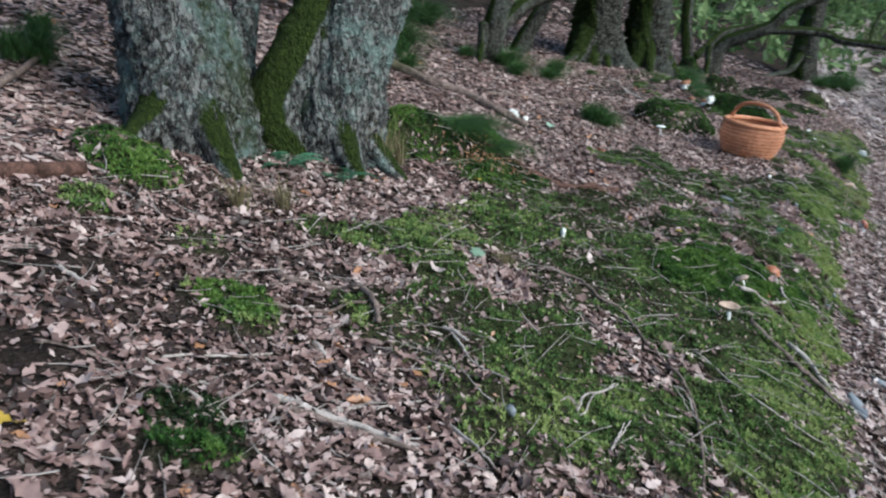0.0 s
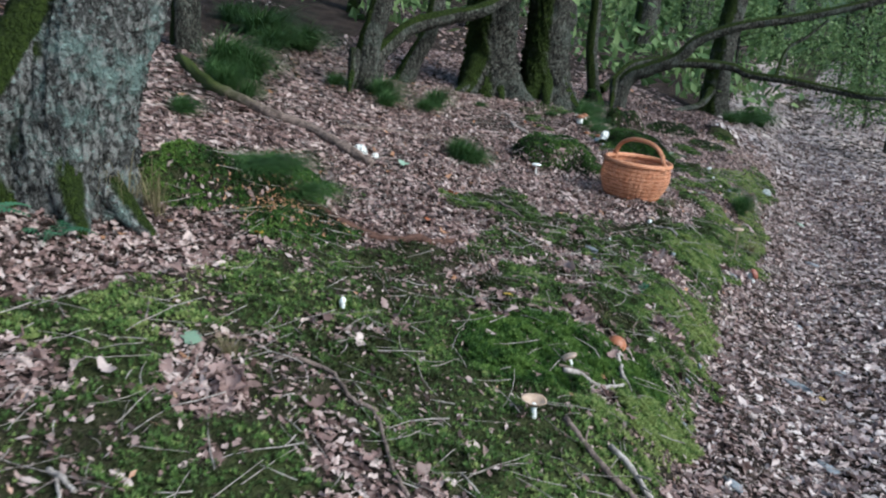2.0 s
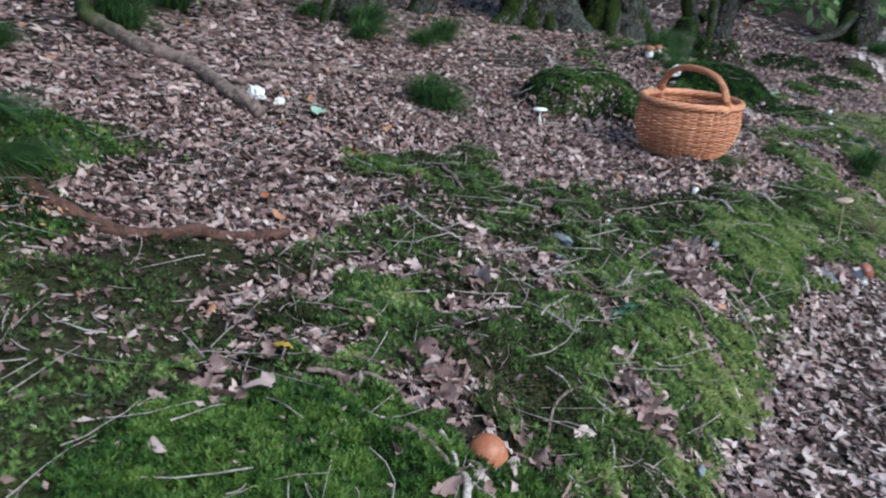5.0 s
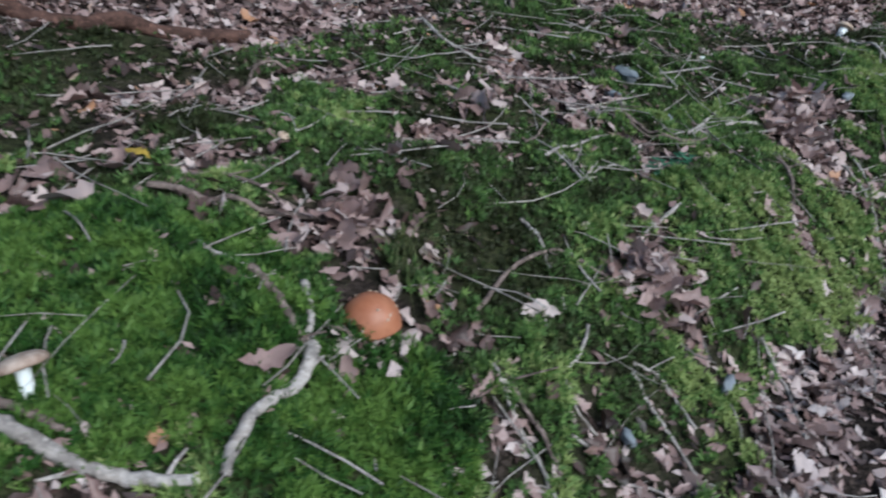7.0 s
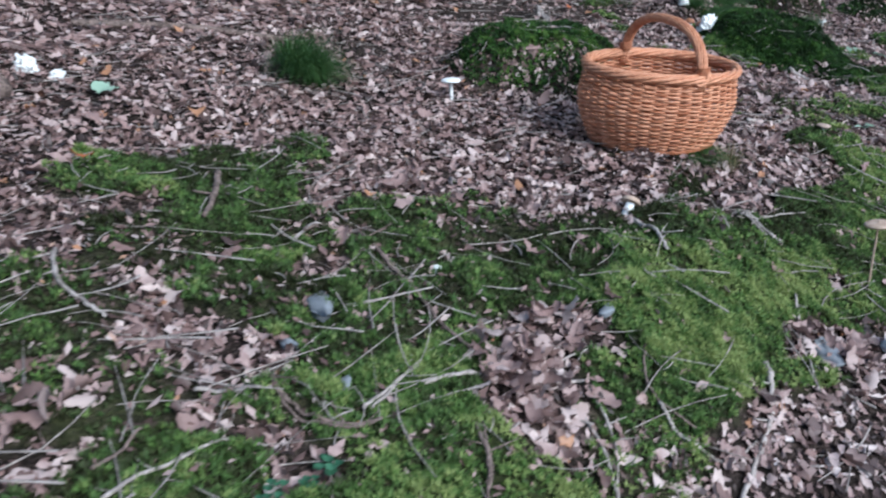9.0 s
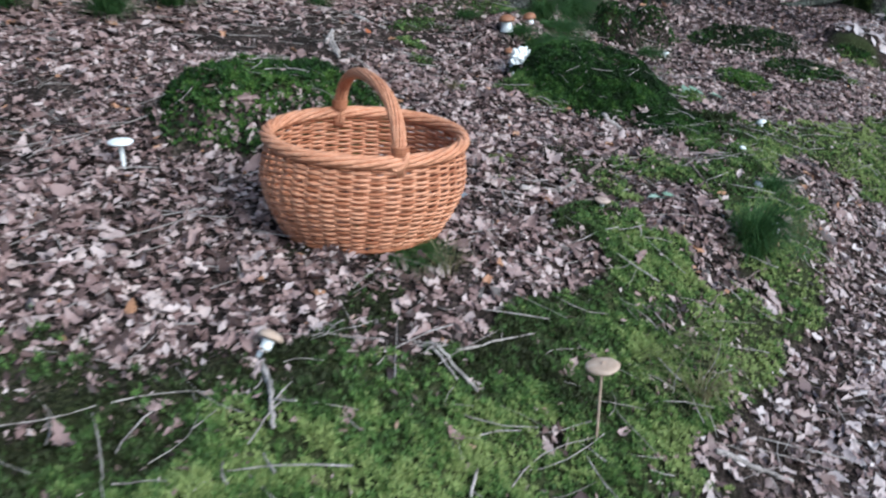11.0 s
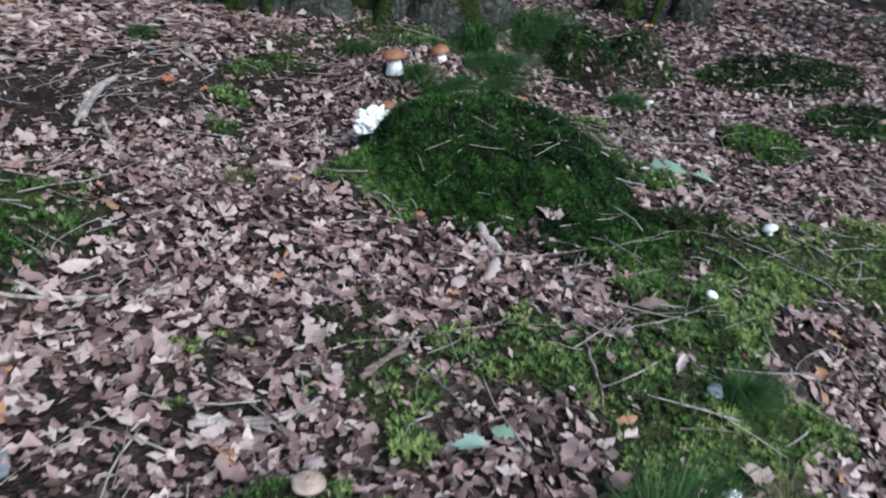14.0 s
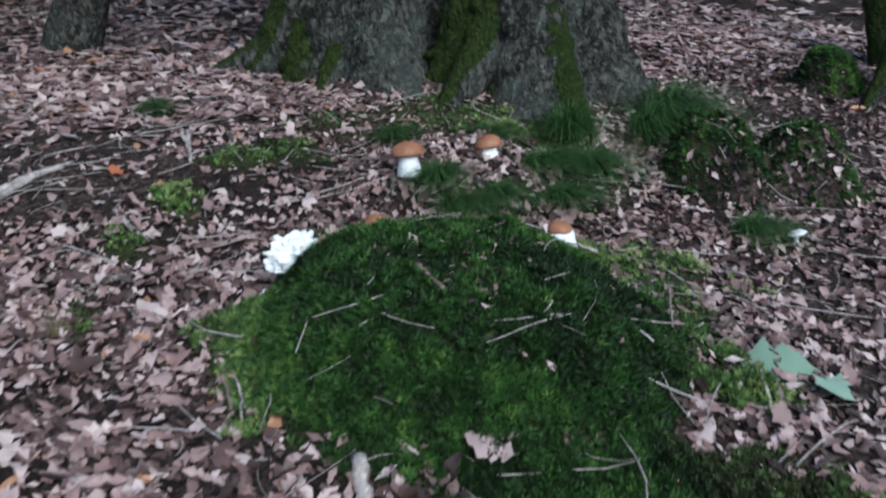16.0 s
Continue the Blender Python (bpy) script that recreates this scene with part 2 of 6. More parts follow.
# ---- mesh helpers ----
def raw_mesh(name, verts, tris, tone=None, extra=None, flat=False):
    """A triangle mesh out of arrays, with one number a vertex for its tone."""
    me = bpy.data.meshes.new(name)
    verts, tris = np.asarray(verts, np.float32), np.asarray(tris, np.int32)
    me.vertices.add(len(verts))
    me.vertices.foreach_set("co", verts.ravel())
    me.loops.add(tris.size)
    me.loops.foreach_set("vertex_index", tris.ravel())
    me.polygons.add(len(tris))
    me.polygons.foreach_set("loop_start", np.arange(0, tris.size, 3, dtype=np.int32))
    for key, values in (("tone", tone), ("moss", extra)):
        if values is not None:
            me.attributes.new(key, "FLOAT", "POINT").data.foreach_set("value", np.asarray(values, np.float32))
    me.update(calc_edges=True)
    if not flat:
        me.shade_smooth()
    return me


def scatter(name, template, places, turns, sizes, tones, material):
    """One joined mesh: the template (verts, tris) at many places."""
    tv, tt = template
    n, k = len(places), len(tv)
    verts = np.einsum("nij,kj->nki", turns, tv) * np.asarray(sizes)[:, None, None] + np.asarray(places)[:, None, :]
    tris = tt[None] + (np.arange(n) * k)[:, None, None]
    return verts.reshape(-1, 3), tris.reshape(-1, 3), np.repeat(tones, k)


def joined(name, pieces, material, flat=False):
    base, vs, ts, ks = 0, [], [], []
    for v, t, k in pieces:
        vs.append(v), ts.append(t + base), ks.append(k)
        base += len(v)
    me = raw_mesh(name, np.concatenate(vs), np.concatenate(ts), np.concatenate(ks), flat=flat)
    me.materials.append(material)
    return me


def turns_for(normals, spin, tilt, rng):
    """Rotation matrices: z along the normal, leaned by tilt, spun about it."""
    n = normals + rng.normal(0, 1, normals.shape) * tilt[:, None]
    n /= np.linalg.norm(n, axis=1)[:, None]
    a = np.stack([np.cos(spin), np.sin(spin), np.zeros_like(spin)], 1)
    x = a - n * np.sum(a * n, 1)[:, None]
    x /= np.linalg.norm(x, axis=1)[:, None]
    return np.stack([x, np.cross(n, x), n], 2)


def ground_normals(x, y, e=0.03):
    dx, dy = (land(x + e, y) - land(x - e, y)) / (2 * e), (land(x, y + e) - land(x, y - e)) / (2 * e)
    n = np.stack([-dx, -dy, np.ones_like(dx)], 1)
    return n / np.linalg.norm(n, axis=1)[:, None]


def spline(points, steps):
    """Catmull-Rom through points of any width; returns steps + 1 samples."""
    p = np.asarray(points, float)
    if len(p) == 2:
        return p[0] + (p[1] - p[0]) * np.linspace(0, 1, steps + 1)[:, None]
    p = np.vstack([2 * p[0] - p[1], p, 2 * p[-1] - p[-2]])
    out = []
    for s in np.linspace(0, len(p) - 3 - 1e-9, steps + 1):
        i = int(s)
        t = s - i
        a, b, c, d = p[i:i + 4]
        out.append(0.5 * (2 * b + (c - a) * t + (2 * a - 5 * b + 4 * c - d) * t * t + (3 * b - a - 3 * c + d) * t ** 3))
    return np.array(out)


def tube(path, radii, sides, bump=None, caps=True):
    """Verts and tris of a tube along a path; bump(angle, index, point) scales the radius."""
    path = np.asarray(path, float)
    n = len(path)
    tan = np.gradient(path, axis=0)
    tan /= np.linalg.norm(tan, axis=1)[:, None] + 1e-9
    ref = np.array([0.0, 0.0, 1.0]) if abs(tan[0][2]) < 0.9 else np.array([1.0, 0.0, 0.0])
    frames = []
    side = np.cross(ref, tan[0])
    for t in tan:
        side = side - t * np.dot(side, t)
        side /= np.linalg.norm(side) + 1e-9
        frames.append((side.copy(), np.cross(t, side)))
    ang = np.linspace(0, 2 * np.pi, sides, endpoint=False)
    verts = np.zeros((n, sides, 3))
    for i in range(n):
        a, b = frames[i]
        r = radii[i] * (np.ones(sides) if bump is None else bump(ang, i, path[i]))
        verts[i] = path[i] + (np.cos(ang) * r)[:, None] * a + (np.sin(ang) * r)[:, None] * b
    i, j = np.meshgrid(np.arange(n - 1), np.arange(sides), indexing="ij")
    a, b = i * sides + j, i * sides + (j + 1) % sides
    c, d = a + sides, b + sides
    tris = np.concatenate([np.stack([a, b, d], -1).reshape(-1, 3), np.stack([a, d, c], -1).reshape(-1, 3)])
    verts = verts.reshape(-1, 3)
    if caps:
        for ring, p in ((0, path[0]), (n - 1, path[-1])):
            k = len(verts)
            verts = np.vstack([verts, p])
            idx = ring * sides + np.arange(sides)
            nxt = ring * sides + (np.arange(sides) + 1) % sides
            fan = np.stack([np.full(sides, k), nxt, idx] if ring == 0 else [np.full(sides, k), idx, nxt], 1)
            tris = np.vstack([tris, fan])
    return verts, tris


def lathe(profile, sides, wobble=0.0, seed=0):
    """Verts and tris of a turned shape; profile rows are radius, height, from bottom to top."""
    prof = np.asarray(profile, float)
    ang = np.linspace(0, 2 * np.pi, sides, endpoint=False)
    n = len(prof)
    w = 1 + wobble * (vnoise(np.cos(ang)[None] * 2 + 5, np.sin(ang)[None] * 2 + prof[:, 1:2] * 20, seed) - 0.5)
    verts = np.stack([np.cos(ang)[None] * prof[:, :1] * w, np.sin(ang)[None] * prof[:, :1] * w, np.repeat(prof[:, 1:2], sides, 1)], -1).reshape(-1, 3)
    i, j = np.meshgrid(np.arange(n - 1), np.arange(sides), indexing="ij")
    a, b = i * sides + j, i * sides + (j + 1) % sides
    c, d = a + sides, b + sides
    tris = np.concatenate([np.stack([a, b, d], -1).reshape(-1, 3), np.stack([a, d, c], -1).reshape(-1, 3)])
    return verts, tris


def thing(name, label, category, at=None, group="", kind=""):
    ob = new(name)
    if at is not None:
        ob.matrix_world = at
    return tagged(ob, label, category, group, kind)


def part(name, me, parent, label=""):
    ob = new(name, me)
    ob.parent = parent
    if label:
        tagged(ob, label)
    return ob


def shaped(name, verts, tris, material, tone=None, extra=None, flat=False):
    me = raw_mesh(name, verts, tris, np.full(len(verts), 0.5) if tone is None else tone, extra, flat)
    me.materials.append(material)
    return me


# ---- materials ----
class Nodes:
    def __init__(self, name, rough=0.8, spec=0.3):
        self.mat = bpy.data.materials.new(name)
        self.mat.use_nodes = True
        self.tree = self.mat.node_tree
        self.bsdf = self.tree.nodes["Principled BSDF"]
        self.bsdf.inputs["Roughness"].default_value = rough
        self.bsdf.inputs["Specular IOR Level"].default_value = spec
        self.coord = self.add("ShaderNodeTexCoord")

    def add(self, kind, **sockets):
        node = self.tree.nodes.new(kind)
        for key, value in sockets.items():
            node.inputs[key.replace("_", " ")].default_value = value
        return node

    def link(self, a, b):
        self.tree.links.new(a, b)

    def noise(self, scale, detail=4.0, rough=0.6, stretch=None):
        n = self.add("ShaderNodeTexNoise", Scale=scale, Detail=detail, Roughness=rough)
        if stretch:
            m = self.add("ShaderNodeMapping")
            m.inputs["Scale"].default_value = stretch
            self.link(self.coord.outputs["Object"], m.inputs["Vector"])
            self.link(m.outputs["Vector"], n.inputs["Vector"])
        else:
            self.link(self.coord.outputs["Object"], n.inputs["Vector"])
        return n.outputs["Fac"]

    def cells(self, scale, out="Distance", stretch=None, feature="F1"):
        n = self.add("ShaderNodeTexVoronoi", Scale=scale)
        n.feature = feature
        if stretch:
            m = self.add("ShaderNodeMapping")
            m.inputs["Scale"].default_value = stretch
            self.link(self.coord.outputs["Object"], m.inputs["Vector"])
            self.link(m.outputs["Vector"], n.inputs["Vector"])
        else:
            self.link(self.coord.outputs["Object"], n.inputs["Vector"])
        return n.outputs[out]

    def value(self, name):
        n = self.add("ShaderNodeAttribute")
        n.attribute_name = name
        return n.outputs["Fac"]

    def red(self, color):
        n = self.add("ShaderNodeSeparateColor")
        self.link(color, n.inputs[0])
        return n.outputs[0]

    def ramp(self, fac, stops):
        n = self.add("ShaderNodeValToRGB")
        while len(n.color_ramp.elements) < len(stops):
            n.color_ramp.elements.new(0.5)
        for e, (pos, col) in zip(n.color_ramp.elements, stops):
            e.position, e.color = pos, (*col, 1)
        self.link(fac, n.inputs["Fac"])
        return n.outputs["Color"]

    def mix(self, fac, a, b, mode="MIX"):
        n = self.add("ShaderNodeMix")
        n.data_type, n.blend_type = "RGBA", mode
        if isinstance(fac, float):
            n.inputs[0].default_value = fac
        else:
            self.link(fac, n.inputs[0])
        for sock, val in ((n.inputs[6], a), (n.inputs[7], b)):
            if isinstance(val, tuple):
                sock.default_value = (*val, 1)
            else:
                self.link(val, sock)
        return n.outputs[2]

    def math(self, op, a, b):
        n = self.add("ShaderNodeMath")
        n.operation = op
        for sock, val in ((n.inputs[0], a), (n.inputs[1], b)):
            if isinstance(val, (int, float)):
                sock.default_value = val
            else:
                self.link(val, sock)
        return n.outputs[0]

    def bump(self, height, strength, distance):
        n = self.add("ShaderNodeBump", Strength=strength, Distance=distance)
        self.link(height, n.inputs["Height"])
        self.link(n.outputs["Normal"], self.bsdf.inputs["Normal"])

    def done(self, color):
        if isinstance(color, tuple):
            self.bsdf.inputs["Base Color"].default_value = (*color, 1)
        else:
            self.link(color, self.bsdf.inputs["Base Color"])
        return self.mat


def make_ground():
    n = Nodes("forest_floor", 0.95, 0.1)
    soil = n.ramp(n.noise(9, 6, 0.7), [(0.3, (0.012, 0.009, 0.008)), (0.55, (0.024, 0.018, 0.015)), (0.75, (0.055, 0.040, 0.035))])
    crumbs = n.ramp(n.cells(115, "Color"), [(0.15, (0.014, 0.010, 0.008)), (0.5, (0.055, 0.038, 0.032)), (0.9, (0.20, 0.145, 0.125))])
    floor = n.mix(n.ramp(n.noise(4, 5, 0.6), [(0.38, (0, 0, 0)), (0.62, (0.75, 0.75, 0.75))]), soil, crumbs)
    green = n.ramp(n.noise(22, 6, 0.7), [(0.25, (0.013, 0.014, 0.007)), (0.5, (0.042, 0.052, 0.019)), (0.8, (0.105, 0.122, 0.045))])
    n.bump(n.math("ADD", n.noise(60, 6, 0.7), n.math("MULTIPLY", n.cells(115), 0.6)), 1.0, 0.016)
    worn = n.ramp(n.noise(11, 6, 0.75), [(0.50, (1, 1, 1)), (0.64, (0.45, 0.45, 0.45))])
    return n.done(n.mix(n.math("MULTIPLY", n.value("moss"), worn), floor, green))


def translucent(n, col, share):
    """Thin blades and leaves let a share of the light through."""
    thin, both = n.add("ShaderNodeBsdfTranslucent"), n.add("ShaderNodeMixShader", Fac=share)
    n.link(col, thin.inputs["Color"])
    n.link(n.bsdf.outputs[0], both.inputs[1])
    n.link(thin.outputs[0], both.inputs[2])
    n.link(both.outputs[0], n.tree.nodes["Material Output"].inputs["Surface"])


def make_leaf(name, stops, rough=0.55):
    n = Nodes(name, rough, 0.4)
    base = n.ramp(n.value("tone"), stops)
    veins = n.noise(130, 3, 0.6)
    col = n.mix(n.math("MULTIPLY", veins, 0.4), base, (0.06, 0.045, 0.04))
    n.bump(veins, 0.35, 0.003)
    translucent(n, col, 0.15)
    return n.done(col)


def make_plant(name, stops, rough=0.6):
    n = Nodes(name, rough, 0.25)
    col = n.ramp(n.value("tone"), stops)
    col = n.mix(n.math("MULTIPLY", n.noise(45, 3), 0.35), col, (0.03, 0.04, 0.01))
    translucent(n, col, 0.30)
    return n.done(col)


def make_bark(name, dark, light, lichen, plate=46, spread_lichen=0.55):
    n = Nodes(name, 0.92, 0.15)
    ridge = n.math("ABSOLUTE", n.math("SUBTRACT", n.noise(plate * 0.62, 4, 0.62, (1, 1, 0.5)), 0.5), 0.0)
    edge = n.math("MINIMUM", n.math("MULTIPLY", ridge, 9.0), 1.0)
    tint = n.noise(plate, 3, 0.6, (1, 1, 0.7))
    fine = n.noise(120, 6, 0.75)
    patch = n.noise(7, 5, 0.7)
    height = n.math("ADD", n.math("MULTIPLY", edge, 0.55), n.math("MULTIPLY", fine, 0.5))
    tone = n.math("ADD", n.math("ADD", n.math("MULTIPLY", height, 0.45), n.math("MULTIPLY", tint, 0.45)), n.math("MULTIPLY", patch, 0.25))
    mid = tuple(0.62 * a + 0.38 * b for a, b in zip(dark, light))
    col = n.ramp(tone, [(0.44, dark), (0.60, mid), (0.70, tuple(0.3 * a + 0.7 * b for a, b in zip(dark, light))), (0.85, light)])
    crust = n.mix(fine, tuple(0.35 * c for c in lichen), tuple(1.35 * c for c in lichen))
    col = n.mix(n.math("MULTIPLY", n.ramp(n.noise(3.6, 8, 0.75), [(0.50, (0, 0, 0)), (0.60, (1, 1, 1))]), spread_lichen), col, crust)
    spots = n.ramp(n.noise(55, 5, 0.65), [(0.57, (0, 0, 0)), (0.64, (1, 1, 1))])
    col = n.mix(n.math("MULTIPLY", n.math("MULTIPLY", spots, edge), 0.8), col, tuple(1.3 * c for c in lichen))
    moss = n.ramp(n.noise(60, 6, 0.75), [(0.3, (0.010, 0.018, 0.004)), (0.55, (0.035, 0.055, 0.010)), (0.75, (0.085, 0.115, 0.020))])
    cover = n.math("MULTIPLY", n.value("moss"), n.math("ADD", n.noise(18, 4), 0.55))
    n.bump(height, 1.0, 0.03)
    return n.done(n.mix(n.ramp(cover, [(0.40, (0, 0, 0)), (0.62, (1, 1, 1))]), col, moss))


def make_wood(name, dark, light, rough=0.85, worn=0.0):
    n = Nodes(name, rough, 0.2)
    grain = n.noise(60, 5, 0.7)
    coarse = n.noise(24, 5, 0.7)
    n.bump(n.math("ADD", grain, coarse), 0.8, 0.005)
    col = n.ramp(n.math("ADD", n.math("MULTIPLY", grain, 0.7), n.math("MULTIPLY", n.noise(8, 3), 0.4)), [(0.3, dark), (0.75, light)])
    if worn:
        col = n.mix(n.math("MULTIPLY", n.ramp(coarse, [(0.48, (0, 0, 0)), (0.58, (1, 1, 1))]), worn), col, tuple(0.45 * c for c in dark))
        col = n.mix(n.math("MULTIPLY", n.ramp(n.noise(85, 3), [(0.60, (0, 0, 0)), (0.68, (1, 1, 1))]), worn), col, tuple(1.35 * c for c in light))
    green = n.mix(n.noise(50, 4), (0.02, 0.03, 0.008), (0.08, 0.10, 0.02))
    return n.done(n.mix(n.value("moss"), col, green))


def make_plain(name, a, b, scale, rough=0.6, bump=0.2, depth=0.002, spec=0.3):
    n = Nodes(name, rough, spec)
    f = n.noise(scale, 5, 0.65)
    n.bump(f, bump, depth)
    return n.done(n.ramp(f, [(0.3, a), (0.7, b)]))


GROUND = make_ground()
LEAF = make_leaf("dry_oak_leaf", [(0.0, (0.030, 0.018, 0.016)), (0.22, (0.120, 0.071, 0.062)), (0.45, (0.305, 0.190, 0.172)), (0.7, (0.465, 0.322, 0.298)), (0.92, (0.67, 0.535, 0.50)), (1.0, (0.48, 0.24, 0.13))], 0.42)
PATH_LEAF = make_leaf("trodden_oak_leaf", [(0.0, (0.09, 0.058, 0.052)), (0.3, (0.29, 0.195, 0.18)), (0.6, (0.55, 0.42, 0.40)), (1.0, (0.78, 0.67, 0.64))], 0.45)
GREEN_LEAF = make_leaf("green_oak_leaf", [(0.0, (0.12, 0.21, 0.11)), (0.5, (0.36, 0.52, 0.39)), (1.0, (0.48, 0.64, 0.51))])
YELLOW_LEAF = make_leaf("yellow_leaf", [(0.0, (0.40, 0.25, 0.03)), (1.0, (0.60, 0.42, 0.06))])
RED_LEAF = make_leaf("orange_red_leaf", [(0.0, (0.35, 0.09, 0.03)), (1.0, (0.48, 0.14, 0.05))])
MOSS = make_plant("bank_moss", [(0.0, (0.034, 0.038, 0.016)), (0.2, (0.070, 0.092, 0.034)), (0.45, (0.084, 0.158, 0.046)), (0.72, (0.160, 0.265, 0.070)), (1.0, (0.345, 0.41, 0.145))])
DARK_MOSS = make_plant("cushion_moss", [(0.0, (0.009, 0.024, 0.007)), (0.5, (0.040, 0.108, 0.020)), (1.0, (0.150, 0.250, 0.052))])
GRASS = make_plant("wood_grass", [(0.0, (0.022, 0.062, 0.018)), (0.5, (0.060, 0.138, 0.040)), (1.0, (0.16, 0.26, 0.09))])
PALE_GRASS = make_plant("yellowing_grass", [(0.0, (0.09, 0.11, 0.035)), (0.5, (0.20, 0.22, 0.085)), (1.0, (0.38, 0.37, 0.18))])
DRY_GRASS = make_plant("dry_grass", [(0.0, (0.14, 0.12, 0.06)), (0.5, (0.28, 0.23, 0.13)), (1.0, (0.42, 0.35, 0.22))])
FOLIAGE = make_plant("fresh_foliage", [(0.0, (0.05, 0.10, 0.035)), (0.5, (0.13, 0.22, 0.08)), (1.0, (0.30, 0.40, 0.17))])
FERN = make_plant("fern_green", [(0.0, (0.04, 0.13, 0.07)), (1.0, (0.10, 0.26, 0.15))])
OAK_BARK = make_bark("oak_bark", (0.016, 0.015, 0.014), (0.34, 0.33, 0.315), (0.25, 0.345, 0.315), 46, 0.85)
DARK_BARK = make_bark("damp_bark", (0.014, 0.014, 0.012), (0.15, 0.14, 0.12), (0.17, 0.20, 0.17), 50, 0.42)
STICK = make_wood("weathered_stick", (0.20, 0.165, 0.150), (0.52, 0.455, 0.42), worn=0.55)
BROWN_STICK = make_wood("bark_stick", (0.065, 0.047, 0.040), (0.27, 0.20, 0.175), worn=0.6)
ROTTEN = make_wood("rotten_wood", (0.035, 0.019, 0.015), (0.15, 0.078, 0.060), worn=0.6)
SLATE = make_plain("slate", (0.12, 0.13, 0.145), (0.27, 0.285, 0.31), 14, 0.6, 0.4, 0.004)
WICKER = make_wood("peeled_willow", (0.40, 0.135, 0.060), (0.76, 0.39, 0.24), 0.30)
WICKER_DARK = make_wood("buff_willow", (0.24, 0.07, 0.030), (0.50, 0.21, 0.11), 0.38)
CAP_ORANGE = make_plain("orange_cap", (0.29, 0.100, 0.050), (0.41, 0.170, 0.095), 28, 0.4, 0.15)
CAP_BROWN = make_plain("brown_cap", (0.19, 0.080, 0.042), (0.36, 0.165, 0.090), 25, 0.5, 0.2)
CAP_RED = make_plain("red_brown_cap", (0.20, 0.065, 0.045), (0.36, 0.15, 0.12), 22, 0.3, 0.15)
CAP_TAN = make_plain("tan_cap", (0.36, 0.24, 0.17), (0.55, 0.42, 0.33), 40, 0.6, 0.2)
CAP_GREY = make_plain("grey_brown_cap", (0.22, 0.13, 0.09), (0.56, 0.44, 0.37), 60, 0.6, 0.2)
WHITE_FLESH = make_plain("white_flesh", (0.66, 0.66, 0.64), (0.86, 0.86, 0.84), 60, 0.7, 0.3)


# ---- the ground: one sheet, fine where the walk passes, coarse to the horizon ----
def graded(lo, hi, step, reach):
    inner = np.arange(lo, hi + step / 2, step)
    grow = step * 1.17 ** np.arange(1, 80)
    far = np.cumsum(grow)
    far = far[far < reach]
    return np.concatenate([lo - far[::-1], inner, hi + far])


def make_floor():
    gx, gy = graded(-2.2, 5.0, 0.033, 240), graded(0.5, 11.0, 0.033, 240)
    xx, yy = np.meshgrid(gx, gy)
    m = mossy(xx, yy)
    far = np.maximum(0, np.hypot(xx - 1.5, yy - 5.5) - 9)
    z = ground_z(xx, yy)
    verts = np.stack([xx, yy, z], -1).reshape(-1, 3)
    rows, cols = xx.shape
    i, j = np.meshgrid(np.arange(rows - 1), np.arange(cols - 1), indexing="ij")
    a = i * cols + j
    tris = np.concatenate([np.stack([a, a + 1, a + cols + 1], -1).reshape(-1, 3), np.stack([a, a + cols + 1, a + cols], -1).reshape(-1, 3)])
    u, v = along(xx, yy)
    grassy = smooth(0.42, 0.60, fbm(xx * 0.35, yy * 0.35, 40, 3)) * smooth(6, 14, far + 6) * 0.9
    m = np.maximum(m * (1 - smooth(4, 9, far)) * (1 - 0.45 * thin_moss(xx, yy)), grassy * smooth(0.5, 5, far))
    me = shaped("ground", verts, tris, GROUND, np.full(verts.shape[0], 0.5), m.ravel())
    ob = new("ground", me)
    return tagged(ob, "sloping woodland floor with moss bank and leaf-strewn path", "ground", kind="structure")


ground = make_floor()


# ---- leaf shapes ----
def oak_leaf(seed, stations, first=0, last=99):
    """A lobed oak leaf one unit long, curled and folded; first and last cut a torn piece out of it."""
    rng = np.random.default_rng(seed)
    full = np.array([[0, .012], [.12, .05], [.23, .17], [.33, .14], [.45, .25], [.56, .19], [.68, .28], [.79, .20], [.90, .18], [1, .06]])
    if stations < 10:
        full = full[[0, 2, 3, 4, 5, 6, 9]]
    full = full[first:last]
    n = len(full)
    y = full[:, 0]
    lw = full[:, 1] * rng.uniform(0.65, 1.25, n)
    rw = full[:, 1] * rng.uniform(0.65, 1.25, n)
    fold, bend, twist = rng.normal(0.22, 0.55), rng.normal(0.25, 0.65), rng.normal(0, 0.6)
    mid = np.stack([0.10 * rng.normal() * y * y, y, bend * (y - 0.5) ** 2], 1)
    out = [mid]
    for w, s in ((lw, -1), (rw, 1)):
        curl = np.clip(1 - 0.35 * abs(fold), 0.45, 1)
        lift = fold * w * 0.9 + twist * s * w * (y - 0.4) + rng.normal(0, 0.045, n)
        out.append(np.stack([mid[:, 0] + s * w * curl, y + rng.normal(0, 0.02, n), mid[:, 2] + lift], 1))
    v = np.concatenate(out)
    v[:, 1] -= y.mean()
    k = np.arange(n - 1)
    t = [np.stack([k, k + n, k + n + 1], 1), np.stack([k, k + n + 1, k + 1], 1), np.stack([k, k + 1, k + 2 * n + 1], 1), np.stack([k, k + 2 * n + 1, k + 2 * n], 1)]
    return v, np.concatenate(t)[:, ::-1]


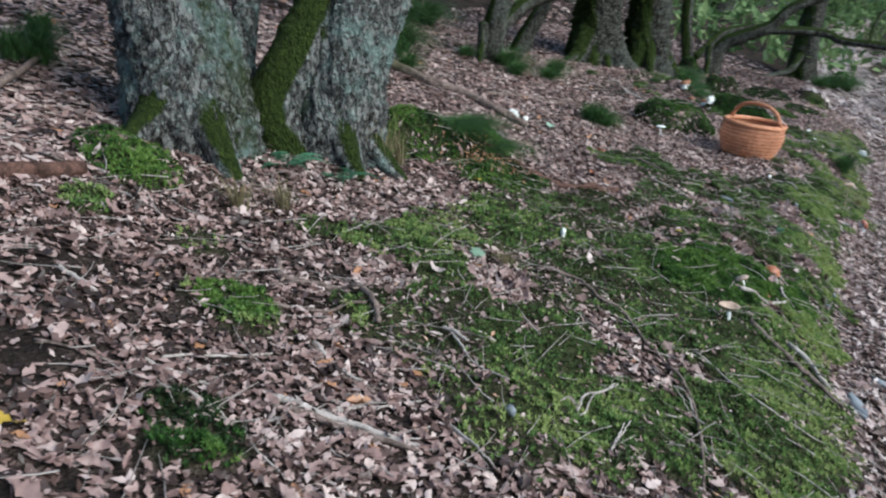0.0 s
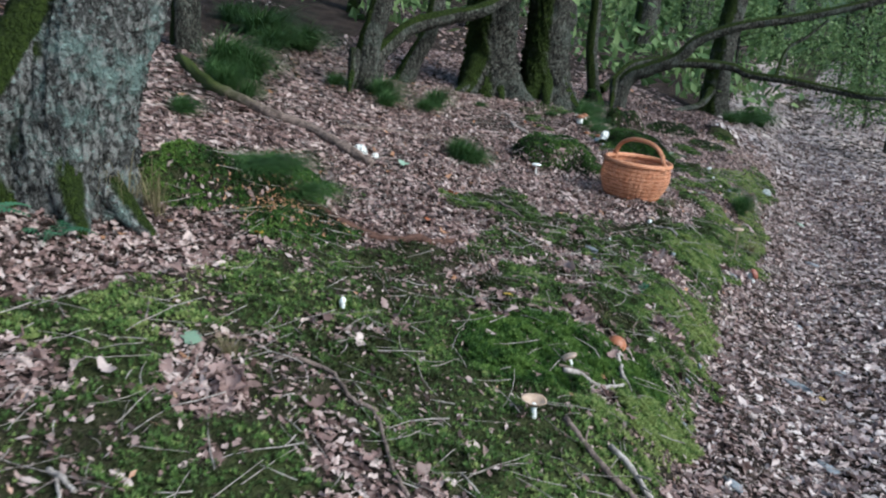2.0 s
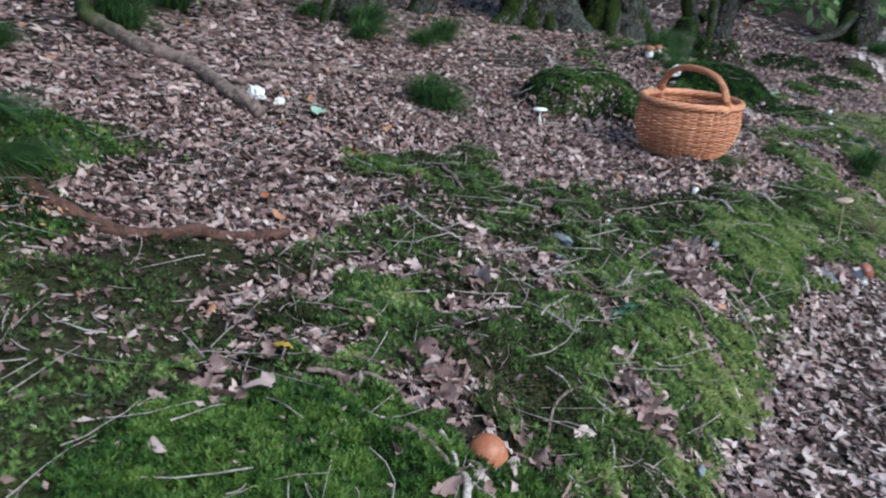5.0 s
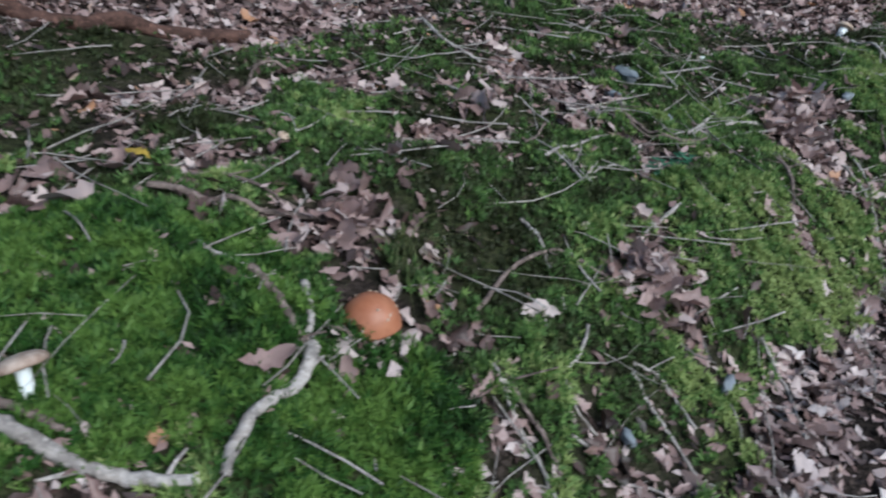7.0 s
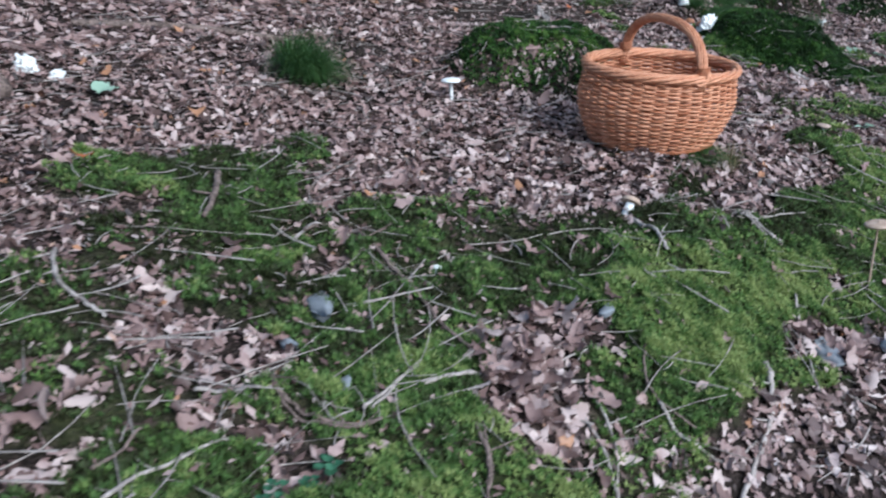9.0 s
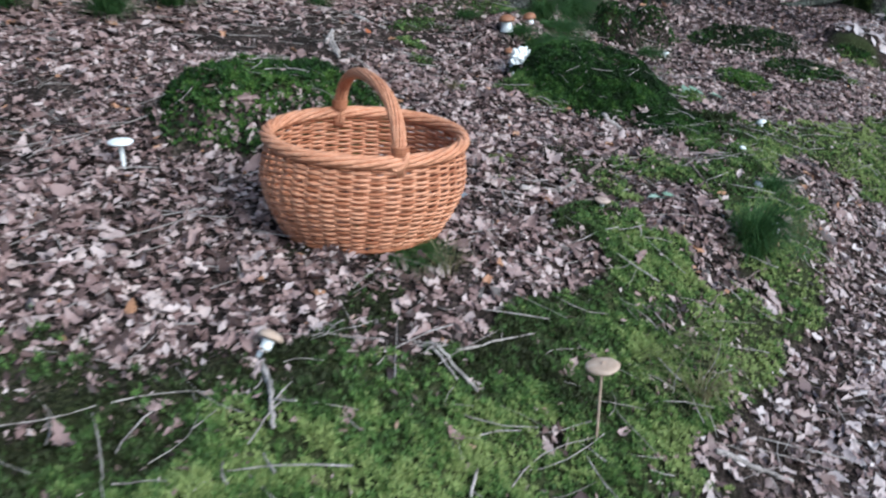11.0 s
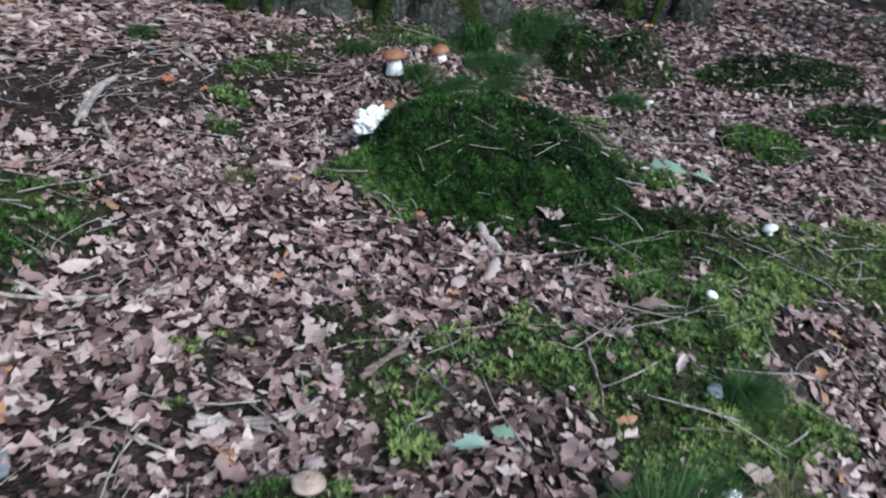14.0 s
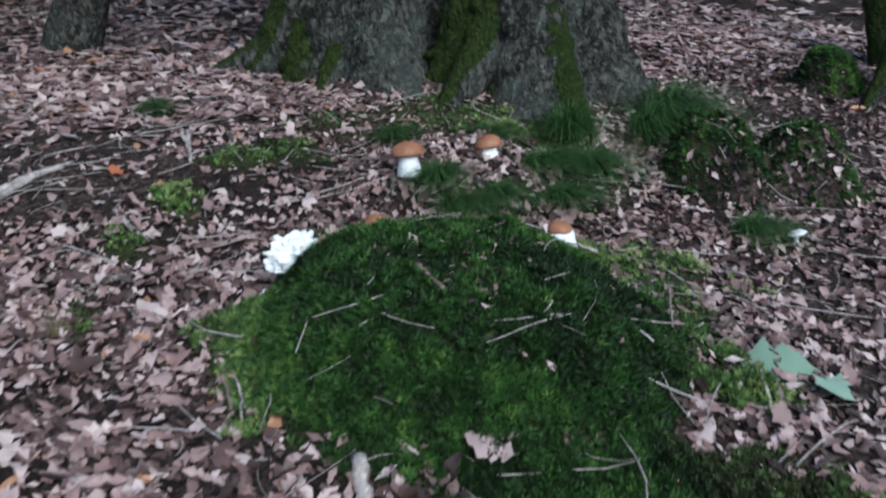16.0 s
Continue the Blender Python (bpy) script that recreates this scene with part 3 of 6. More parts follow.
FINE_LEAVES = [oak_leaf(s, 10) for s in range(14)]
ROUGH_LEAVES = [oak_leaf(s + 50, 7) for s in range(10)]
FAR_LEAF = (np.array([[0, -0.5, 0], [0.24, -0.05, 0.06], [-0.22, 0.05, 0.08], [0.03, 0.5, 0.04], [0, 0, -0.03]]), np.array([[0, 1, 4], [1, 3, 4], [3, 2, 4], [2, 0, 4]]))
TORN_LEAVES = [oak_leaf(s + 90, 10, s % 4, s % 4 + 4 + s % 2) for s in range(10)]


def spread(rng, count, xlo, xhi, ylo, yhi):
    return rng.uniform(xlo, xhi, count), rng.uniform(ylo, yhi, count)


def leaf_pieces(rng, x, y, shapes, low, high, lift, tilt, tones=None):
    z = ground_z(x, y) + rng.uniform(0.001, lift, len(x))
    nrm = ground_normals(x, y)
    turn = turns_for(nrm, rng.uniform(0, 2 * np.pi, len(x)), np.abs(rng.normal(0, tilt, len(x))), rng)
    size = rng.uniform(low, high, len(x))
    flip = rng.random(len(x)) < 0.5
    turn[flip, :, 0] *= -1
    turn[flip, :, 2] *= -1
    tone = rng.random(len(x)) if tones is None else tones
    kind = rng.integers(0, len(shapes), len(x))
    return [scatter("", shapes[k], np.stack([x, y, z], 1)[kind == k], turn[kind == k], size[kind == k], tone[kind == k], None) for k in range(len(shapes))]


def make_litter():
    rng = np.random.default_rng(5)
    x, y = spread(rng, 270000, -2.6, 5.0, 0.5, 11.0)
    u, v = along(x, y)
    m = mossy(x, y)
    keep = (v > -0.02) & (v < 4.6) & (u > 0.7) & (rng.random(len(x)) < (1 - m) ** 1.3 + 0.028)
    bare = fbm(x * 2.0, y * 2.0, 31, 4)
    keep &= rng.random(len(x)) < np.clip(1.0 - 0.6 * smooth(0.58, 0.72, bare), 0.08, 1)
    keep &= rng.random(len(x)) < 0.80 - 0.40 * smooth(2.0, 3.6, v)
    for patch in CUSHIONS:
        keep &= rng.random(len(x)) > 0.93 * np.exp(-0.6 * bowl(x, y, *patch) ** 2)
    tone = np.clip(rng.random(len(x)) ** 1.05 * 0.97 + 0.6 * (fbm(x * 1.6, y * 1.6, 45, 3) - 0.5), 0, 0.93)
    tone[rng.random(len(x)) < 0.012] = 1.0
    for patch in BARE:
        keep &= rng.random(len(x)) > 0.92 * np.exp(-0.8 * bowl(x, y, *patch) ** 2)
    kind = rng.random(len(x))
    far = keep & (v > 2.3)
    keep &= ~far
    a, b, c = keep & (kind < 0.08), keep & (kind >= 0.08) & (kind < 0.30), keep & (kind >= 0.30)
    pieces = leaf_pieces(rng, x[a], y[a], FINE_LEAVES, 0.038, 0.070, 0.018, 0.20, tone[a])
    pieces += leaf_pieces(rng, x[b], y[b], ROUGH_LEAVES, 0.034, 0.062, 0.015, 0.22, tone[b])
    pieces += leaf_pieces(rng, x[c], y[c], TORN_LEAVES, 0.030, 0.066, 0.013, 0.24, tone[c])
    pieces += leaf_pieces(rng, x[far], y[far], [FAR_LEAF], 0.040, 0.075, 0.016, 0.24, tone[far])
    me = joined("leaf_litter", pieces, LEAF)
    tagged(new("leaf_litter", me), "thick litter of fallen dry brown oak leaves", "leaf litter", kind="stuff")
    x, y = spread(rng, 165000, -1.0, 6.5, 0.6, 12.0)
    u, v = along(x, y)
    keep = (v < 0.12) & (v > -1.5) & (rng.random(len(x)) < (1 - mossy(x, y)))
    keep &= rng.random(len(x)) < 0.68 + 0.32 * smooth(0.38, 0.55, fbm(x * 2.5, y * 2.5, 61, 3))
    keep &= (v < -0.22) | (rng.random(len(x)) < 0.45)
    kind = rng.random(len(x)) < 0.30
    pieces = leaf_pieces(rng, x[keep & kind], y[keep & kind], ROUGH_LEAVES[:5], 0.042, 0.085, 0.014, 0.20)
    pieces += leaf_pieces(rng, x[keep & ~kind], y[keep & ~kind], TORN_LEAVES, 0.038, 0.085, 0.012, 0.24)
    me = joined("path_litter", pieces, PATH_LEAF)
    tagged(new("path_litter", me), "trodden brown leaf fragments along the path", "leaf litter", kind="stuff")
    r, a = 26 * rng.random(110000) ** 0.75, rng.uniform(0, 6.283, 110000)
    x, y = 2 + r * np.cos(a), 6 + r * np.sin(a)
    u, v = along(x, y)
    near_zone = (x > -2.6) & (x < 5.0) & (y > 0.5) & (y < 11.0) & (v < 4.6) & (v > 0) | (v <= 0.1) & (v > -1.5) & (x > -1.0) & (x < 6.5) & (y > 0.6) & (y < 12)
    keep = ~near_zone & (fbm(x * 0.35, y * 0.35, 40, 3) < 0.56)
    pu, pv = rng.uniform(10.6, 34, 26000), rng.uniform(-2.8, 0.7, 26000)
    px, py = 1.685 + (pu - 3.408) * EDGE[0] - pv * EDGE[1], 2.97 + (pu - 3.408) * EDGE[1] + pv * EDGE[0]
    # high tones put the sunlit brightness of the far path into leaf colour
    me = joined("far_path_litter", leaf_pieces(rng, px, py, [FAR_LEAF], 0.06, 0.14, 0.02, 0.25, rng.uniform(0.6, 1.0, len(px))), PATH_LEAF)
    tagged(new("far_path_litter", me), "fallen leaves along the far path, paled to carry its sunlight", "leaf litter", kind="stuff")
    me = joined("far_leaf_litter", leaf_pieces(rng, x[keep], y[keep], [FAR_LEAF], 0.06, 0.125, 0.02, 0.30), LEAF)
    tagged(new("far_leaf_litter", me), "brown leaf litter covering the wooded slope", "leaf litter", kind="stuff")


make_litter()


# ---- moss ----
def sprig(leaflets, spread_out, seed):
    rng = np.random.default_rng(seed)
    vs, ts = [], []
    for k in range(leaflets):
        a = k * 2.399 + rng.uniform(-0.3, 0.3)
        base = rng.uniform(0.0, 0.45)
        out = spread_out * rng.uniform(0.6, 1.1)
        tip = np.array([math.cos(a) * out, math.sin(a) * out, base + rng.uniform(0.45, 0.75)])
        side = np.array([-math.sin(a), math.cos(a), 0]) * 0.15
        foot = np.array([0.03 * math.cos(a), 0.03 * math.sin(a), base])
        ts.append([len(vs) * 1, len(vs) + 1, len(vs) + 2])
        vs += [foot - side, foot + side, tip]
    return np.array(vs), np.array(ts)


def make_moss():
    rng = np.random.default_rng(8)
    shapes = [sprig(6, 0.62, s) for s in range(5)]
    x, y = spread(rng, 850000, -1.3, 4.4, 0.9, 9.6)
    for count, *box in ((3500, 2.78, 3.04, 9.8, 10.06), (150000, 0.9, 2.5, 3.0, 5.2), (60000, 2.4, 3.4, 7.2, 8.3), (60000, 2.0, 3.2, 4.9, 6.6)):
        ex, ey = spread(rng, count, *box)
        x, y = np.concatenate([x, ex]), np.concatenate([y, ey])
    u, v = along(x, y)
    cushions = np.zeros(len(x))
    for patch in CUSHIONS:
        cushions = np.maximum(cushions, np.exp(-0.7 * bowl(x, y, *patch) ** 2))
    m = mossy(x, y)
    dark = cushions > rng.uniform(0.30, 0.55, len(x))
    m = np.maximum(m, smooth(0.35, 0.6, cushions))
    clump = 0.6 * vnoise(x * 42, y * 42, 71) + 0.4 * vnoise(x * 85, y * 85, 72)
    thin = rng.random(len(x)) / (0.45 + 0.75 * smooth(0.30, 0.60, clump))
    keep = (m > 0.30) & (v < 3.2) & ~dark & (thin < m * (0.34 + 0.62 * smooth(0.36, 0.56, fbm(x * 8, y * 8, 77, 4))) * (1 - 0.8 * thin_moss(x, y)))
    # sprigs low between clumps are toned darker, for old growth and for shade
    tone = np.clip(0.43 + 0.20 * (1 - smooth(2.6, 3.4, u)) + 0.16 * (1 - smooth(0.25, 0.5, v)) * smooth(2.2, 3.4, u) + 0.05 * (1 - smooth(0.45, 0.9, v)) * smooth(4.6, 5.4, u) - 0.22 * thin_moss(x, y) + 1.6 * (fbm(x * 4, y * 4, 15, 5) - 0.5) + 1.0 * (fbm(x * 18, y * 18, 19, 3) - 0.5) + 0.9 * (clump - 0.5) + rng.normal(0, 0.20, len(x)) + 0.6 * (vnoise(x * 1.3, y * 1.3, 51) - 0.5), 0, 1)

    def pieces(sel, low, high, tilt):
        xs, ys = x[sel], y[sel]
        z = ground_z(xs, ys) - 0.006 + 0.018 * clump[sel]
        turn = turns_for(ground_normals(xs, ys), rng.uniform(0, 6.28, len(xs)), np.full(len(xs), tilt), rng)
        size = rng.uniform(low, high, len(xs)) * (0.65 + 0.7 * fbm(xs * 14, ys * 14, 33, 3))
        kind = rng.integers(0, 5, len(xs))
        p = np.stack([xs, ys, z], 1)
        return [scatter("", shapes[k], p[kind == k], turn[kind == k], size[kind == k], tone[sel][kind == k], None) for k in range(5)]

    me = joined("bank_moss", pieces(keep, 0.009, 0.019, 0.40), MOSS, True)
    tagged(new("bank_moss", me), "bright green feathery moss carpeting the bank", "moss", kind="stuff")
    sel = dark & (m > 0.2) & (thin < 0.9)
    me = joined("cushion_moss", pieces(sel, 0.010, 0.021, 0.35), DARK_MOSS, True)
    tagged(new("cushion_moss", me), "deep green cushions of star moss on mounds", "moss", kind="stuff")


make_moss()


def make_crumbs():
    """Small bits of leaf and bark lying on moss and earth."""
    rng = np.random.default_rng(29)
    x, y = spread(rng, 85000, -1.6, 4.4, 0.9, 9.4)
    u, v = along(x, y)
    keep = (v > -0.1) & (v < 2.2) & (rng.random(len(x)) < 0.35 + 0.65 * thin_moss(x, y)) & (rng.random(len(x)) < 0.35 + 0.65 * smooth(0.45, 0.6, fbm(x * 4, y * 4, 91, 3)))
    pieces = leaf_pieces(rng, x[keep], y[keep], [FAR_LEAF], 0.007, 0.026, 0.018, 0.5)
    x, y = spread(rng, 130000, -2.4, 4.6, 0.7, 9.6)
    u, v = along(x, y)
    keep = (v > -0.5) & (v < 3.0) & (rng.random(len(x)) < 1.05 - mossy(x, y) + 0.5 * thin_moss(x, y))
    for patch in BARE:
        keep &= rng.random(len(x)) > 0.90 * np.exp(-0.8 * bowl(x, y, *patch) ** 2)
    pieces += leaf_pieces(rng, x[keep], y[keep], [FAR_LEAF], 0.012, 0.040, 0.016, 0.45, 0.92 * rng.random(keep.sum()) ** 1.2)
    x, y = rng.normal(0.22, 0.12, 500), rng.normal(3.95, 0.09, 500)
    pieces += leaf_pieces(rng, x, y, [FAR_LEAF], 0.008, 0.022, 0.030, 0.6, np.full(500, 1.0))
    me = joined("leaf_crumbs", pieces, LEAF, True)
    tagged(new("leaf_crumbs", me), "crumbs of dry leaf and bark on the moss", "leaf litter", kind="stuff")


make_crumbs()


# ---- trees ----
def limb_mesh(name, path, radii, sides, steps, material, seed, moss_side=None, moss_amount=0.5, flare=0.0, rough=0.10, lobes=5):
    pts = spline([(*p, r) for p, r in zip(path, radii)], steps)
    xyz, rad = pts[:, :3], np.maximum(pts[:, 3], 0.004)
    length = np.concatenate([[0], np.cumsum(np.linalg.norm(np.diff(xyz, axis=0), axis=1))])

    def bump(ang, i, p):
        h = length[i]
        ca, sa = np.cos(ang), np.sin(ang)
        cells = 3.0 + 55 * rad[i]
        grain = np.abs(fbm(ca * cells + seed * 3.1 + h * 9, sa * cells + h * 21, seed, 4) - 0.5) * 2.4 - 0.3
        lump = vnoise(ca * 1.6 + seed, sa * 1.6 + h * 2.2, seed + 5) - 0.5
        root = flare * math.exp(-h / (0.9 * radii[0] + 0.05)) * (0.55 + 0.45 * np.cos(lobes * ang + seed))
        return 1 + rough * 2.0 * grain + 0.22 * lump + root

    v, t = tube(xyz, rad, sides, bump)
    centre = np.vstack([np.repeat(xyz, sides, 0), xyz[:1], xyz[-1:]])
    h = np.concatenate([np.repeat(length, sides), [0, length[-1]]])
    nrm = v - centre
    nrm /= np.linalg.norm(nrm, axis=1)[:, None] + 1e-6
    side = nrm @ (np.array(moss_side, float) / np.linalg.norm(moss_side)) if moss_side else nrm[:, 2]
    cover = smooth(0.15, 0.75, side) * moss_amount * 1.6 + 0.7 * np.exp(-h / 0.16) * moss_amount
    cover = np.clip(cover + 0.4 * (fbm(v[:, 0] * 9 + v[:, 2] * 6, v[:, 1] * 9, seed, 3) - 0.5), 0, 1)
    return shaped(name, v, t, material, None, cover)


def tree(label, trunk_path, radii, material, seed, sides=56, steps=90, moss_side=None, moss_amount=0.4, flare=0.5, limbs=(), name="tree", rough=0.10):
    base = trunk_path[0]
    root = thing(name, label, "tree", pose(*base), group="oak trees")
    own = [(x - base[0], y - base[1], z - base[2]) for x, y, z in trunk_path]
    part("trunk", limb_mesh("trunk", own, radii, sides, steps, material, seed, moss_side, moss_amount, flare, rough), root)
    for k, (path, rr, amount, *facing) in enumerate(limbs):
        rel = [(x - base[0], y - base[1], z - base[2]) for x, y, z in path]
        part("limb", limb_mesh("limb", rel, rr, 20, 60, material, seed + 9 + k, facing[0] if facing else (0, 0, 1), amount, 0.0, 0.12), root, "moss-covered limb")
    return root


def foot(x, y, dip=0.30):
    return (x, y, float(land(x, y)) - dip)


OAKS = []
# twin oak by the bank, its two stems parting from one base
OAKS.append(tree("thick grey lichened oak trunk with rugged bark", [foot(-0.98, 3.16), (-1.0, 3.2, 1.1), (-1.05, 3.26, 1.4), (-1.16, 3.44, 2.0), (-1.35, 3.7, 3.2), (-1.5, 3.9, 4.6)],
     [0.255, 0.225, 0.205, 0.19, 0.16, 0.12], OAK_BARK, 3, 110, 150, (0.9, -0.1, 0.1), 0.26, 0.30,
     limbs=[([(-0.92, 3.5, 0.75), (-0.9, 3.75, 1.1), (-0.88, 3.9, 1.4), (-0.85, 4.2, 2.0), (-0.8, 4.5, 3.2)], [0.10, 0.065, 0.06, 0.055, 0.03], 0.45)]))
OAKS.append(tree("leaning oak trunk with lichened bark and mossy flank", [foot(-0.50, 3.55), (-0.46, 3.58, 0.95), (-0.40, 3.64, 1.2), (-0.32, 3.74, 1.42), (-0.12, 4.1, 2.1), (0.15, 4.5, 3.4), (0.3, 4.8, 4.8)],
     [0.235, 0.205, 0.19, 0.18, 0.16, 0.13, 0.1], OAK_BARK, 7, 110, 150, (-1.0, -0.15, 0.2), 0.36, 0.30,
     limbs=[([(-0.62, 3.45, 0.70), (-0.70, 3.42, 0.93), (-0.60, 3.50, 1.15), (-0.50, 3.64, 1.38), (-0.35, 3.9, 1.9)], [0.135, 0.125, 0.118, 0.11, 0.085], 1.0, (-0.55, -0.7, 0.45))]))
# the group of trees up the slope
OAKS.append(tree("slim dark oak stem leaning over leaf litter", [foot(0.36, 7.47), (0.45, 7.5, 1.0), (0.58, 7.55, 1.42), (0.8, 7.7, 2.4), (1.0, 7.9, 4.2)], [0.115, 0.10, 0.09, 0.08, 0.05], DARK_BARK, 12, 48, 70, (-1, 0, 0.2), 0.55, 0.5))
OAKS.append(tree("arched mossy oak limb rising from the ground", [foot(0.47, 7.82), (0.51, 7.89, 0.89), (0.64, 7.99, 1.05), (0.84, 8.07, 1.19), (1.16, 8.19, 1.27), (1.44, 8.3, 1.33), (1.74, 8.54, 1.47), (2.3, 8.8, 1.75), (3.0, 9.2, 2.3)],
     [0.10, 0.075, 0.07, 0.068, 0.066, 0.062, 0.058, 0.05, 0.03], DARK_BARK, 13, 30, 110, (0, 0, 1), 0.85, 0.4))
OAKS.append(tree("slanting mossy oak stem", [foot(0.62, 8.34), (0.83, 8.4, 0.86), (0.97, 8.46, 1.1), (1.06, 8.54, 1.38), (1.15, 8.71, 1.94), (1.2, 8.9, 3.4)], [0.115, 0.085, 0.08, 0.075, 0.07, 0.04], DARK_BARK, 14, 36, 70, (-1, 0, 0.4), 0.6, 0.5))
OAKS.append(tree("stout oak trunk with mossy flank on grassy mound", [foot(1.67, 8.98, 0.12), (1.64, 9.0, 0.95), (1.66, 9.0, 1.4), (1.7, 9.05, 2.4), (1.7, 9.1, 4.6)], [0.285, 0.235, 0.225, 0.20, 0.15], DARK_BARK, 15, 90, 120, (-1, -0.3, 0.1), 0.50, 0.62, rough=0.13,
     limbs=[([(1.62, 8.95, 0.98), (1.52, 8.86, 0.80), (1.42, 8.76, 0.62), (1.32, 8.66, 0.50), (1.25, 8.60, 0.42)], [0.16, 0.15, 0.12, 0.08, 0.04], 0.9)]))
OAKS.append(tree("stout oak trunk with deeply fissured bark", [foot(2.20, 9.06, 0.12), (2.19, 9.10, 0.85), (2.22, 9.13, 1.3), (2.3, 9.2, 2.4), (2.4, 9.3, 4.6)], [0.265, 0.215, 0.20, 0.18, 0.13], DARK_BARK, 16, 90, 120, (-1, -0.6, 0.1), 0.40, 0.60, rough=0.13))
OAKS.append(tree("thin oak stem with mossy crooked foot", [foot(3.08, 10.42), (3.0, 10.42, 0.62), (2.97, 10.42, 1.0), (3.0, 10.45, 1.6), (3.0, 10.5, 3.8)], [0.085, 0.07, 0.065, 0.06, 0.035], DARK_BARK, 17, 36, 70, (-0.3, -0.4, 0.6), 0.6, 0.6,
     limbs=[([(3.12, 10.45, 0.42), (3.3, 10.6, 0.52), (3.55, 10.75, 0.7), (3.97, 10.87, 0.78)], [0.05, 0.045, 0.04, 0.025], 0.9)]))
OAKS.append(tree("low oak bending sideways with long mossy limbs", [foot(3.16, 10.0), (3.30, 10.09, 0.55), (3.55, 10.02, 0.71), (3.83, 9.94, 0.83), (4.07, 9.9, 1.05), (4.5, 9.82, 1.2), (5.15, 9.73, 1.31), (5.77, 9.64, 1.46), (6.73, 9.57, 1.75)],
     [0.105, 0.085, 0.08, 0.078, 0.062, 0.055, 0.05, 0.046, 0.03], DARK_BARK, 18, 32, 130, (0, 0, 1), 0.8, 0.5,
     limbs=[([(3.75, 9.95, 0.79), (4.37, 9.8, 0.76), (4.57, 9.67, 0.68), (4.94, 9.43, 0.64), (5.35, 9.29, 0.56), (5.62, 9.06, 0.52), (6.2, 8.9, 0.53)], [0.06, 0.05, 0.045, 0.042, 0.038, 0.036, 0.02], 0.8),
            ([(4.8, 9.55, 0.66), (5.02, 9.83, 0.95), (5.25, 9.87, 1.09), (5.49, 9.91, 1.27)], [0.022, 0.02, 0.018, 0.014], 0.5)]))
OAKS.append(tree("grey oak trunk with spreading root buttress", [foot(4.82, 11.32), (4.86, 11.35, 0.5), (4.95, 11.4, 1.0), (5.1, 11.5, 1.8), (5.3, 11.7, 4.0)], [0.19, 0.155, 0.14, 0.13, 0.09], DARK_BARK, 19, 60, 80, (-1, -0.4, 0.1), 0.35, 0.9,
     limbs=[([(4.75, 11.2, 0.35), (4.55, 11.0, 0.2), (4.2, 10.75, 0.16), (4.05, 10.65, 0.17)], [0.06, 0.04, 0.025, 0.015], 0.3)]))
OAKS.append(tree("oak stem standing in grass uphill", [foot(-0.90, 7.12), (-0.87, 7.15, 1.5), (-0.8, 7.25, 2.4), (-0.7, 7.4, 4.2)], [0.13, 0.10, 0.09, 0.05], DARK_BARK, 20, 40, 60, (-1, 0, 0.1), 0.4, 0.5))


def crown(root, centre, spread_r, count, seed):
    """An unseen oak crown: leaf sprays added above the view to shade the slope."""
    rng = np.random.default_rng(seed)
    here = np.array(root.matrix_world.translation)
    hubs = np.array(centre) - here + rng.normal(0, 1, (26, 3)) * np.array([spread_r, spread_r, spread_r * 0.45])
    n = rng.normal(0, 0.6, (count, 3)) + [0, 0, 1.2]
    turn = turns_for(n / np.linalg.norm(n, axis=1)[:, None], rng.uniform(0, 6.28, count), np.zeros(count), rng)
    p = hubs[rng.integers(0, 26, count)] + rng.normal(0, 0.30 * spread_r, (count, 3))
    part("crown", joined("crown", [scatter("", FAR_LEAF, p, turn, rng.uniform(0.16, 0.34, count), rng.random(count), None)], FOLIAGE), root, "unseen leafy oak crown added to shade the slope")


def root_flare(stem, heading, start_r, length, seed):
    """A root that leaves the trunk's foot and sinks into the ground."""
    base = stem.matrix_world.translation
    dx, dy = math.cos(radians(heading)), math.sin(radians(heading))
    path = []
    for k, rise in ((0.10, 0.30), (0.38, 0.13), (0.70, 0.03), (1.0, -0.05)):
        px, py = base.x + dx * length * k, base.y + dy * length * k
        path.append((px - base.x, py - base.y, float(land(px, py)) + rise - base.z))
    part("root", limb_mesh("root", path, [start_r, start_r * 0.8, start_r * 0.5, start_r * 0.2], 22, 30, stem.children[0].data.materials[0], seed, (0, 0, 1), 0.45, 0.0, 0.12), stem, "root spreading from the trunk's foot")


for index, heading, start_r, length in ((5, 222, 0.13, 0.62), (5, 275, 0.10, 0.42), (6, 262, 0.11, 0.46), (6, 320, 0.10, 0.50), (0, 250, 0.11, 0.40), (0, 310, 0.10, 0.42), (1, 300, 0.10, 0.36), (1, 340, 0.08, 0.40), (2, 260, 0.05, 0.30), (8, 250, 0.05, 0.32)):
    root_flare(OAKS[index], heading, start_r, length, 60 + index + int(heading) % 7)


# crowns out of view, added to darken the upslope side against the path
for stem, at, reach, count in ((OAKS[0], (-1.5, 3.3, 4.7), 1.25, 2600), (OAKS[1], (-0.3, 4.9, 5.4), 0.9, 1100), (OAKS[2], (0.6, 7.9, 5.0), 0.9, 1200), (OAKS[5], (1.5, 9.1, 5.4), 1.0, 1400), (OAKS[-1], (-0.9, 7.4, 4.9), 1.0, 1300)):
    crown(stem, at, reach, count, int(10 * reach) + count)


